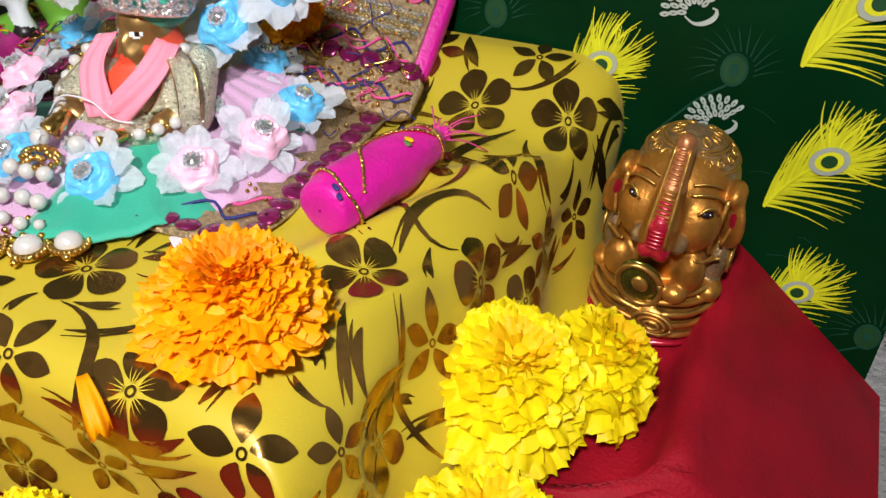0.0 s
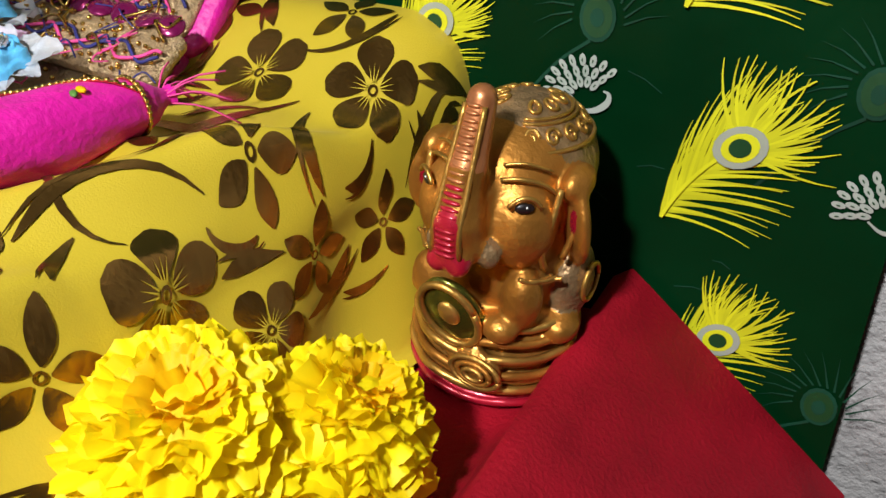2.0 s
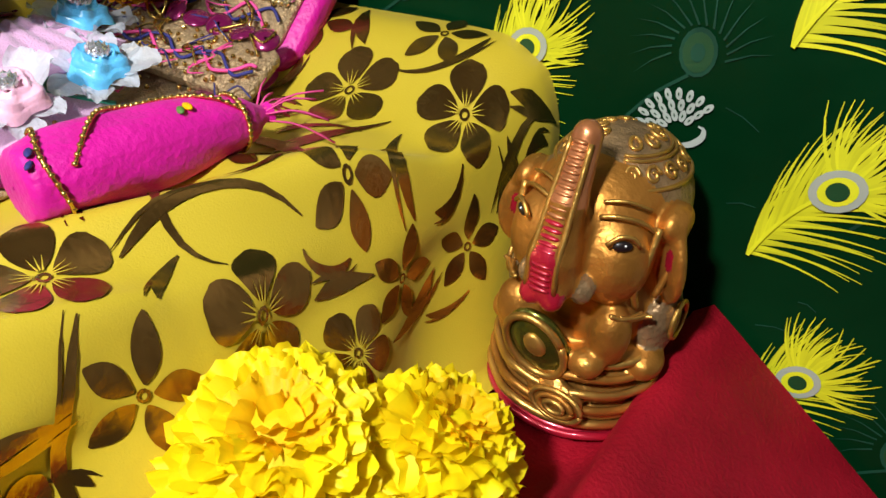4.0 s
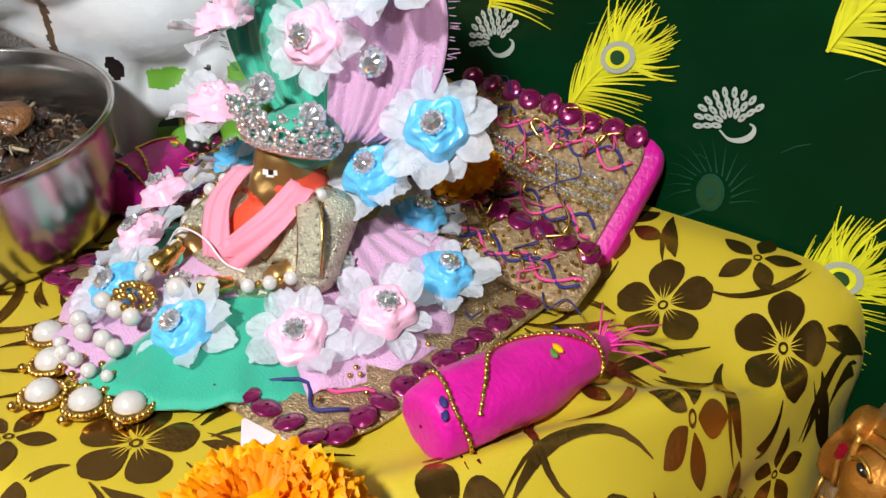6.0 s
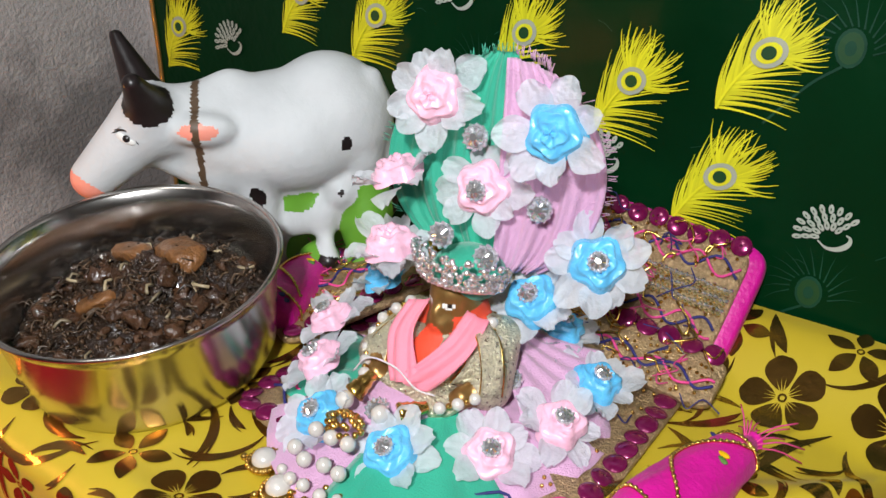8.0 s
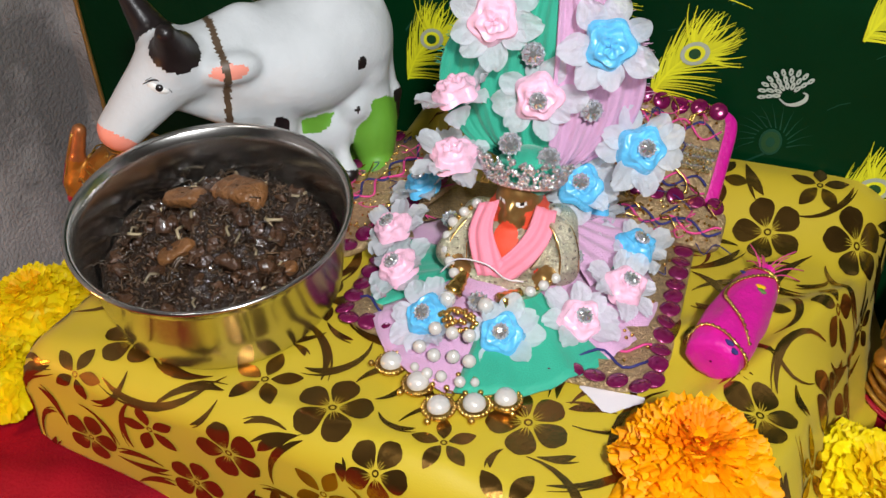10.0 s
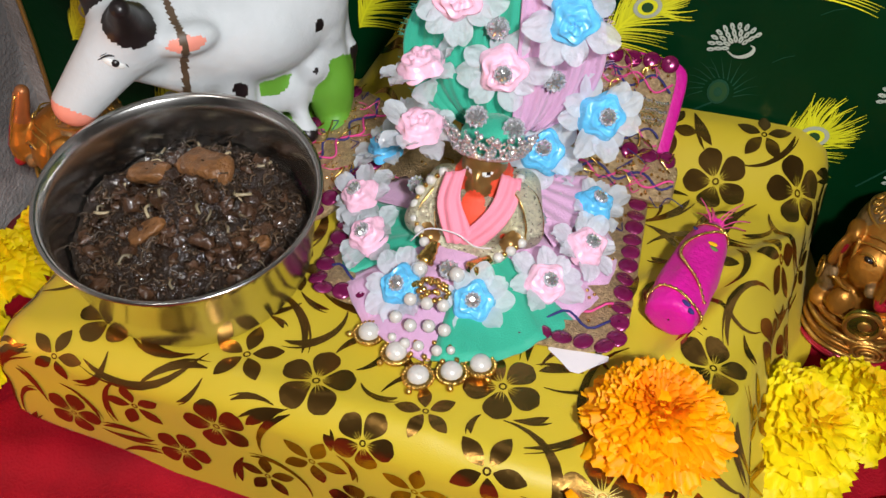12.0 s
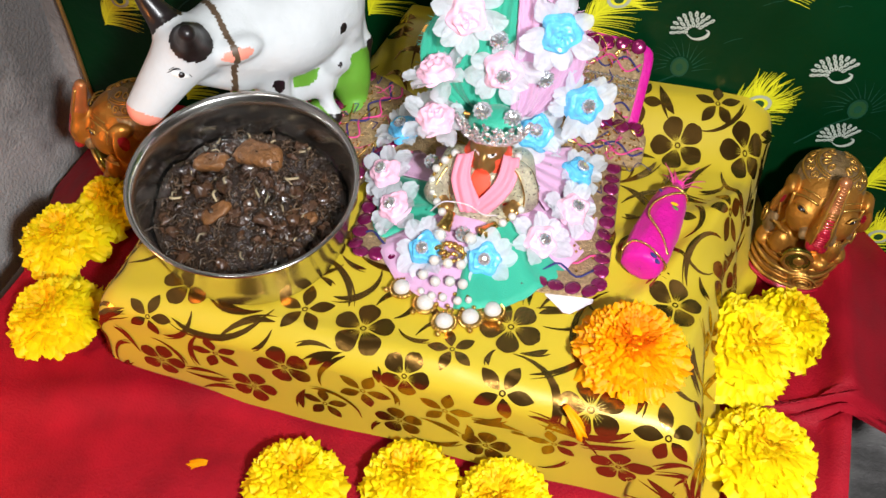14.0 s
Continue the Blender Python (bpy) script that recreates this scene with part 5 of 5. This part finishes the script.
crest = thing("dress_crest", "upright green and pink net crest sewn with ribbon roses and rhinestones", "headdress")
gob = part("green_fan", grid(50, 20, lambda a, b: crest_pt(-1 + 1.12 * a, b)), "green_net", crest)
gob.modifiers.new("thick", "SOLIDIFY").thickness = 0.001
gob = part("pink_fan", grid(46, 20, lambda a, b: crest_pt(0.02 + 0.98 * a, b * 0.97 + 0.01, 0.002)), "pink_net", crest)
gob.modifiers.new("thick", "SOLIDIFY").thickness = 0.001
rng = random.Random(41)
fr = []
for i in range(170):
    e = rng.random()
    if e < 0.45:
        s, t, d = rng.uniform(-1, 1), 1.0, CV + CU * rng.uniform(-0.25, 0.25)
    elif e < 0.75:
        s, t, d = 1.0, rng.uniform(0.05, 1), CU + CV * rng.uniform(-0.1, 0.4)
    else:
        s, t, d = -1.0, rng.uniform(0.05, 1), -CU + CV * rng.uniform(-0.1, 0.4)
    p = crest_pt(s, t, 0.001)
    ln = rng.uniform(0.0015, 0.004)
    fr.append((*tube([p, p + d * ln * 0.5 + CN * rng.uniform(-0.0005, 0.0005), p + d * ln], 0.00016, 3), None))
for col in ("green_net", "pink_net"):
    sel = [(v, f) for k, (v, f, _) in enumerate(fr) if (np.mean(v, 0) @ np.array(CU) > np.array(CO + CU * 0.003) @ np.array(CU)) == (col == "pink_net")]
    tagged(part("frayed_edge", join(*sel), col, crest), kind="stuff")

# soft net gathered between the robe and the skirt
def drape(a, b):
    low = Vector((-0.176 + 0.008 * math.sin(2.6 * a), 0.216 + 0.050 * a, 0.0865 + 0.004 * a))
    high = Vector((-0.198 + 0.004 * a, 0.232 + 0.022 * a, 0.0975))
    p = low.lerp(high, b)
    return p + Vector((0.006, -0.004, 0.0)) * math.sin(math.pi * b) * 0.3 + Vector((0.5, -0.3, 0.8)) * 0.0007 * math.sin(34 * a + 3 * b)


gob = part("net_drape", grid(30, 12, drape), "pink_net", dress, "gathered lilac pink net")
gob.modifiers.new("thick", "SOLIDIFY").thickness = 0.0008


# ribbon roses
def petal_pt(a, b, seed):
    s = 2 * a - 1
    w = 0.0108 * (0.30 + 0.70 * math.sin(math.pi * (0.08 + 0.74 * b)))
    notch = 0.10 * b ** 3 * (1 - min(1, abs(s) * 2.2)) * (seed % 2)
    return (s * 0.5 * w, 0.006 + 0.0128 * b * (1 - 0.17 * s * s * b - notch),
            0.0030 * b - 0.0042 * b * b * (1 - 0.5 * (seed % 3)) + 0.0026 * s * s * b + 0.0016 * b * wob(s * 2, b * 3, seed, 1.7) + 0.0006 * math.sin(9 * s + seed) * b)


PETALS = [make_mesh("organza_petal", grid(9, 9, lambda a, b, k=k: petal_pt(a, b, k)), "organza") for k in range(5)]


def bud_geo(seed):
    """A rose of folded ribbon: a low dome of overlapping turns with a lobed outline."""
    R = 0.0098

    def fold(a, b):
        an = 2 * math.pi * a
        out = R * (1 + 0.10 * math.cos(5 * an + seed) + 0.05 * math.cos(3 * an + 2 * seed))
        r = out * b
        turn = (3.1 * b - 2 * a + 0.05 * math.sin(3 * an + seed)) % 1.0
        z = 0.0016 + 0.0062 * (1 - b ** 2.8) + 0.0024 * (0.35 + 0.65 * b) * turn ** 1.6 + 0.0005 * math.sin(4 * an + 9 * b + seed)
        return (r * math.cos(an), r * math.sin(an), z - 0.0016 * max(0, b - 0.9) * 10)
    return grid(48, 27, lambda a, b: fold(a, max(b, 0.01)), True)


BUD = {c: [make_mesh("bud", bud_geo(k), c + "_satin") for k in (0.4, 2.1, 4.3)] for c in ("pink", "blue")}
def gem_pt(a, b):
    rows = ((0.0001, 0.0023), (0.0010, 0.0023), (0.0026, 0.0010), (0.0027, 0.0004), (0.0031, 0.0012), (0.0036, 0.0008), (0.0037, 0.0), (0.0020, -0.0008))
    k = round(b * 7)
    q, z = rows[k]
    s, e = math.cos(2 * math.pi * a * 12), abs(math.cos(2 * math.pi * a * 3))
    if 3 < k < 7:
        q, z = q * (1 + 0.08 * s), z + 0.0005 * s
    elif k == 2:
        z += 0.0007 * e
    return (q * math.cos(2 * math.pi * a), q * math.sin(2 * math.pi * a), z)


gem_g = grid(36, 8, gem_pt, True)
gem_g = (*gem_g, [0 if k // 36 < 3 else 1 for k in range(len(gem_g[1]))])
GEM = make_mesh("rhinestone", gem_g, ["gem", "gem_rim"], smooth=False)


def rose(at, aim, colour, parent, rng, s=1.0, gem=True):
    z = Vector(aim).normalized()
    m = Matrix.Translation(at) @ z.to_track_quat("Z", "Y").to_matrix().to_4x4() @ pose(0, 0, 0, 0, 0, rng.uniform(0, 90)) @ Matrix.Scale(s, 4)
    bud = part("ribbon_rose", rng.choice(BUD[colour]), None, parent, ("pale pink" if colour == "pink" else "sky blue") + " satin ribbon rose with white organza petals", m=m)
    n = rng.choice((7, 8, 9))
    for i in range(n):
        part("organza_petal", rng.choice(PETALS), None, bud, m=pose(0, 0, -0.0006, rng.uniform(-4, 24), rng.uniform(-8, 8), 360 * i / n + rng.uniform(-9, 9)) @ Matrix.Scale(rng.uniform(0.82, 1.12), 4))
    if gem:
        part("rhinestone", GEM, None, bud, m=pose(0, 0, 0.0086, rng.uniform(-8, 8), rng.uniform(-8, 8), 0))
    return bud


rng = random.Random(51)
F = Vector((0.25, -0.93, 0.25))
for x, y, z, col, gem, aim in ((-0.225, 0.226, 0.188, "pink", False, F), (-0.182, 0.233, 0.182, "blue", False, F), (-0.240, 0.224, 0.161, "pink", False, (-0.30, -0.15, 0.92)),
                               (-0.207, 0.230, 0.158, "pink", True, F), (-0.238, 0.218, 0.136, "pink", False, (-0.05, -0.22, 0.97)), (-0.166, 0.242, 0.139, "blue", True, (0.4, -0.75, 0.5)),
                               (-0.189, 0.238, 0.120, "blue", True, (0.1, -0.6, 0.7))):
    a = Vector(aim).normalized()
    rose(Vector((x, y, z)) - a * 0.006, a, col, crest, rng, 1.0, gem)
for x, y, z, col in ((-0.189, 0.263, 0.094, "blue"), (-0.165, 0.249, 0.087, "blue"), (-0.175, 0.197, 0.083, "pink"), (-0.163, 0.220, 0.087, "pink"), (-0.200, 0.176, 0.084, "blue"),
                     (-0.230, 0.174, 0.085, "blue"), (-0.263, 0.212, 0.094, "pink"), (-0.253, 0.196, 0.087, "pink"), (-0.262, 0.242, 0.100, "blue")):
    out = Vector((x - SC[0], y - SC[1], 0)).normalized()
    a = (out * 0.35 + Vector((0.05, -0.35, 0.9))).normalized()
    rose(Vector((x, y, z)) - a * 0.0008, a, col, dress, rng, 0.90)
for x, y, z, par in ((-0.211, 0.233, 0.175, crest), (-0.188, 0.239, 0.153, crest), (-0.214, 0.219, 0.143, crest), (-0.200, 0.226, 0.136, crest)):
    part("rhinestone", GEM, None, par, m=Matrix.Translation((x, y, z)) @ F.to_track_quat("Z", "Y").to_matrix().to_4x4() @ Matrix.Scale(1.25, 4))
for x, y, z in ((-0.186, 0.224, 0.093), (-0.241, 0.224, 0.098), (-0.213, 0.184, 0.0905)):
    part("rhinestone", GEM, None, dress, m=pose(x, y, z, 25, 10, 0) @ Matrix.Scale(1.15, 4))

# ---- the seated figure: one plain form ----
fig = [
    (ell((-0.2105, 0.2232, 0.1200), (0.0090, 0.0098, 0.0110)), 0), (ell((-0.2110, 0.2135, 0.1165), (0.0022, 0.003, 0.003)), 0), (ell((-0.2105, 0.2150, 0.1120), (0.005, 0.005, 0.004)), 0),
    (cone((-0.2110, 0.2255, 0.110), (-0.212, 0.2240, 0.092), 0.0120, 0.0190), 1), (ell((-0.212, 0.2150, 0.0965), (0.0150, 0.0120, 0.0130)), 3),
    (cone((-0.2265, 0.2220, 0.1050), (-0.2330, 0.2060, 0.0950), 0.0080, 0.0070), 3), (cone((-0.1950, 0.2280, 0.1050), (-0.1890, 0.2150, 0.0935), 0.0085, 0.0080), 3),
    (cone((-0.2330, 0.2060, 0.0950), (-0.2260, 0.1980, 0.0930), 0.0042, 0.0038), 0), (cone((-0.1880, 0.2170, 0.0930), (-0.1930, 0.2050, 0.0930), 0.0042, 0.0040), 0),
    (ell((-0.2120, 0.2020, 0.0890), (0.0190, 0.0095, 0.0060)), 3), (ell((-0.2130, 0.1935, 0.0885), (0.0130, 0.0060, 0.0040)), 4),
]
fig_paint = [(ell((-0.2065, 0.2130, 0.1195), (0.0024, 0.004, 0.0013)), 5), (ell((-0.2155, 0.2125, 0.1195), (0.0024, 0.004, 0.0013)), 5),
             (ell((-0.2065, 0.2125, 0.1195), (0.0009, 0.004, 0.0011)), 6), (ell((-0.2155, 0.2120, 0.1195), (0.0009, 0.004, 0.0011)), 6),
             (ell((-0.2110, 0.2050, 0.1050), (0.0055, 0.0140, 0.0085)), 1)]
g = melt(fig, (-0.245, 0.183, 0.080), (-0.178, 0.248, 0.136), 0.0008, 0.003, fig_paint)
tagged(part("seated_brass_figurine", g, ["brass_face", "vest", "scarf", "lame", "pink_net", "eye_white_and_glint", "black_paint"]), "small seated brass figurine dressed in pink scarf and shiny sleeves", "figurine")

# scarf crossing in a V
scarf = thing("pink_scarf", "coral pink scarf crossed over the figurine's chest", "scarf")
for sgn, pts in ((1, [(-0.2205, 0.2175, 0.1165), (-0.2205, 0.2085, 0.1090), (-0.2165, 0.2030, 0.1015), (-0.2120, 0.1995, 0.0945)]), (-1, [(-0.1975, 0.2205, 0.1165), (-0.1975, 0.2105, 0.1095), (-0.2025, 0.2035, 0.1020), (-0.2100, 0.1990, 0.0940)])):
    path = spline(pts, 16)
    gob = part("scarf_end", grid(15, 17, lambda a, b: Vector(path[round(b * 16)]) + Vector((0.95, 0.2, 0.25 * sgn)) * (a - 0.5) * (0.0085 + 0.0040 * b) + Vector((0, -1, 0.3)) * (0.0007 * math.sin(a * 13 + b * 3) + 0.0012 * math.sin(math.pi * a) + 0.0008 + 0.0012 * (sgn > 0))), "scarf", scarf)
    gob.modifiers.new("thick", "SOLIDIFY").thickness = 0.0005
ribbon = thing("tinsel_ribbon", "silver and gold lame ribbon looped over the figurine's arm", "ribbon")
for k, pts in enumerate(([(-0.1985, 0.2200, 0.1130), (-0.1900, 0.2150, 0.1120), (-0.1850, 0.2110, 0.1040), (-0.1840, 0.2090, 0.0950)], [(-0.1960, 0.2180, 0.1120), (-0.1925, 0.2120, 0.1040), (-0.1960, 0.2080, 0.0960)],
                          [(-0.2260, 0.2140, 0.1090), (-0.2300, 0.2060, 0.1020), (-0.2280, 0.1990, 0.0950)])):
    path = spline(pts, 14)
    gob = part("ribbon_loop", grid(5, 15, lambda a, b: Vector(path[round(b * 14)]) + Vector((0.8, 0.5, 0.1)) * (a - 0.5) * 0.0075), "lame", ribbon)
    gob.modifiers.new("thick", "SOLIDIFY").thickness = 0.0007
    for e in (-0.5, 0.5):
        part("gold_edge", tube([Vector(p) + Vector((0.8, 0.5, 0.1)) * e * 0.0075 for p in path], 0.0006, 6), "gold", ribbon, "thin gold edging")
part("loose_thread", tube(spline([(-0.2330, 0.1930, 0.0930), (-0.2260, 0.1940, 0.1010), (-0.2140, 0.1945, 0.1015), (-0.2060, 0.1955, 0.0960), (-0.1990, 0.1975, 0.0950)], 24), 0.00035, 5), "white_cloth", ribbon, "thin white thread")

# crown of beads
crown = thing("beaded_crown", "silver beaded crown with clear stones on the figurine's head", "crown")
rng = random.Random(61)
CB = [make_mesh("crown_bead", ball(s, 8, 6), "silver") for s in (0.0007, 0.0010, 0.0013)]


def crown_pt(a, h, out=0.0):
    """a: round the head, h: 0 at the lower edge to 1 at the points."""
    r = 0.0148 + 0.0035 * h + out
    front = math.cos(a + 1.57)
    return Vector((-0.2095 + r * math.cos(a), 0.2260 + 0.92 * r * math.sin(a), 0.1248 + 0.0030 * max(0, front) + 0.0115 * h * (0.70 + 0.30 * front)))


for k in range(11):
    a0 = -3.2 + 3.3 * k / 10
    for i in range(15):
        t = 2 * math.pi * i / 15
        part("crown_bead", CB[(i + k) % 2], None, crown, m=Matrix.Translation(crown_pt(a0 + 0.16 * math.cos(t), 0.42 + 0.36 * math.sin(t) + rng.uniform(-0.05, 0.05), rng.uniform(0, 0.0008))))
    part("crown_bead", CB[2], None, crown, m=Matrix.Translation(crown_pt(a0, 0.95 + 0.2 * (k % 2))))
for i in range(150):
    part("crown_bead", CB[i % 2], None, crown, m=Matrix.Translation(crown_pt(rng.uniform(-3.2, 0.1), rng.uniform(0.1, 1.25), rng.uniform(-0.001, 0.0012))))
for i in range(64):
    a = 2 * math.pi * i / 64
    part("crown_bead", CB[1 + i % 2], None, crown, m=Matrix.Translation(crown_pt(a, 0.03 + 0.05 * (i % 2))))
for k in range(6):
    a = -2.85 + 2.6 * k / 5
    part("crown_stone", GEM, None, crown, m=Matrix.Translation(crown_pt(a, 0.45)) @ Vector((math.cos(a), math.sin(a), 0.3)).to_track_quat("Z", "Y").to_matrix().to_4x4() @ Matrix.Scale(0.55, 4))
part("crown_band", tube([crown_pt(a, 0.0, -0.0006) for a in np.linspace(0, 6.283, 40)], 0.0010, 7), "silver", crown)
part("crown_cap", moved(ball(0.0138, 24, 12, (1, 0.95, 0.72)), Matrix.Translation((-0.2095, 0.2290, 0.1265))), "green_net", crown)

# ---- pearl necklace with pendants ----
neck = thing("pearl_necklace", "ivory pearl necklace with gold beads and pearl pendants", "necklace")
PEARL = {r: make_mesh("pearl", ball(r * 0.75, 14, 9), "pearl") for r in (0.0024, 0.0030, 0.0036, 0.0044)}
GBEAD = make_mesh("gold_bead", ball(0.0012, 8, 6), "gold")


def bead_run(pts, r):
    path = spline(pts, 200)
    seg, last = [], None
    for p in path:
        if last is None or np.linalg.norm(p - last) > 1.68 * r + 0.0012:
            if last is not None:
                part("gold_bead", GBEAD, None, neck, m=Matrix.Translation((p + last) / 2))
            part("pearl", PEARL[r], None, neck, m=Matrix.Translation(p))
            last = p


bead_run([(-0.2270, 0.2180, 0.1130), (-0.2350, 0.2120, 0.1060), (-0.2350, 0.2040, 0.0990), (-0.2290, 0.1950, 0.0960), (-0.2235, 0.1890, 0.0945)], 0.0030)
bead_run([(-0.1950, 0.2240, 0.1130), (-0.1870, 0.2200, 0.1020), (-0.1860, 0.2120, 0.0955), (-0.1900, 0.2030, 0.0935), (-0.1955, 0.1955, 0.0925)], 0.0030)
cone_g = lathe([(0.0005, 0.0), (0.0036, 0.0), (0.0040, 0.0010), (0.0034, 0.0022), (0.0034, 0.0040), (0.0028, 0.0046), (0.0030, 0.0060), (0.0022, 0.0075), (0.0020, 0.0100), (0.0005, 0.0104)], 18)
for p, d in (((-0.2235, 0.1830, 0.0925), (0.25, 0.75, 0.55)), ((-0.2040, 0.1845, 0.0925), (0.55, 0.80, 0.1))):
    part("gold_cone", make_mesh("gold_cone", cone_g, "gold"), None, neck, m=Matrix.Translation(p) @ Vector(d).to_track_quat("Z", "Y").to_matrix().to_4x4())
for p in ((-0.2240, 0.1795, 0.0920), (-0.2085, 0.1805, 0.0925)):
    part("pearl", PEARL[0.0044], None, neck, m=Matrix.Translation(p))
rng = random.Random(71)
for i in range(46):
    a, r = rng.uniform(0, 6.28), 0.0075 * math.sqrt(rng.random())
    part("gold_bead", GBEAD, None, neck, m=Matrix.Translation((-0.2165 + r * math.cos(a), 0.1715 + 0.8 * r * math.sin(a), 0.0900 + 0.003 * (1 - (r / 0.0075) ** 2))))
for i, (x, y, r) in enumerate(((-0.227, 0.159, 0.0036), (-0.220, 0.1565, 0.0036), (-0.2130, 0.1585, 0.0036), (-0.2065, 0.1585, 0.0036), (-0.2145, 0.1505, 0.0030), (-0.2070, 0.1505, 0.0030),
                               (-0.2230, 0.1650, 0.0036), (-0.2160, 0.1650, 0.0036), (-0.2095, 0.1660, 0.0036), (-0.2200, 0.1500, 0.0030), (-0.2260, 0.1520, 0.0024), (-0.2020, 0.1530, 0.0024))):
    part("pearl", PEARL[r], None, neck, m=Matrix.Translation((x, y, 0.0765 + r + (0.0085 if y > 0.163 else 0.003 if y > 0.155 else 0.0))))
    part("gold_bead", GBEAD, None, neck, m=Matrix.Translation((x + 0.0034, y - 0.0028, 0.0775)))
rim = []
for a in np.linspace(0, 2 * math.pi, 23)[:-1]:
    rim.append(moved(ball(0.00085, 6, 4), Matrix.Translation((0.0058 * math.cos(a), 0.0058 * math.sin(a), 0.0015))))
rim.append(lathe([(0.0005, 0.0), (0.0060, 0.0), (0.0064, 0.0010), (0.0054, 0.0020), (0.0005, 0.0018)], 24))
rim.append(moved(ball(0.0014, 8, 6), Matrix.Translation((0, -0.0078, 0.0012))))
rim.append(moved(tube([(0.0016 * math.cos(a), 0.0076 + 0.0016 * math.sin(a), 0.0012) for a in np.linspace(0, 6.283, 14)], 0.0004, 5), Matrix.Identity(4)))
RIM = make_mesh("pendant", join(*rim), "gold")
DOME = make_mesh("pearl_dome", ball(0.0044, 16, 8, (1, 1, 0.80)), "pearl")
for x, y, a in ((-0.2365, 0.1535, -70), (-0.2225, 0.1475, -35), (-0.2105, 0.1390, -8), (-0.1990, 0.1450, 14), (-0.1895, 0.1520, 38)):
    p = part("pendant", RIM, None, neck, "gold beaded pendant with pearl", m=pose(x, y, TOP + 0.0020, rng.uniform(-4, 6), rng.uniform(-5, 5), a))
    part("pearl_dome", DOME, None, p, m=pose(0, 0, 0.0022))
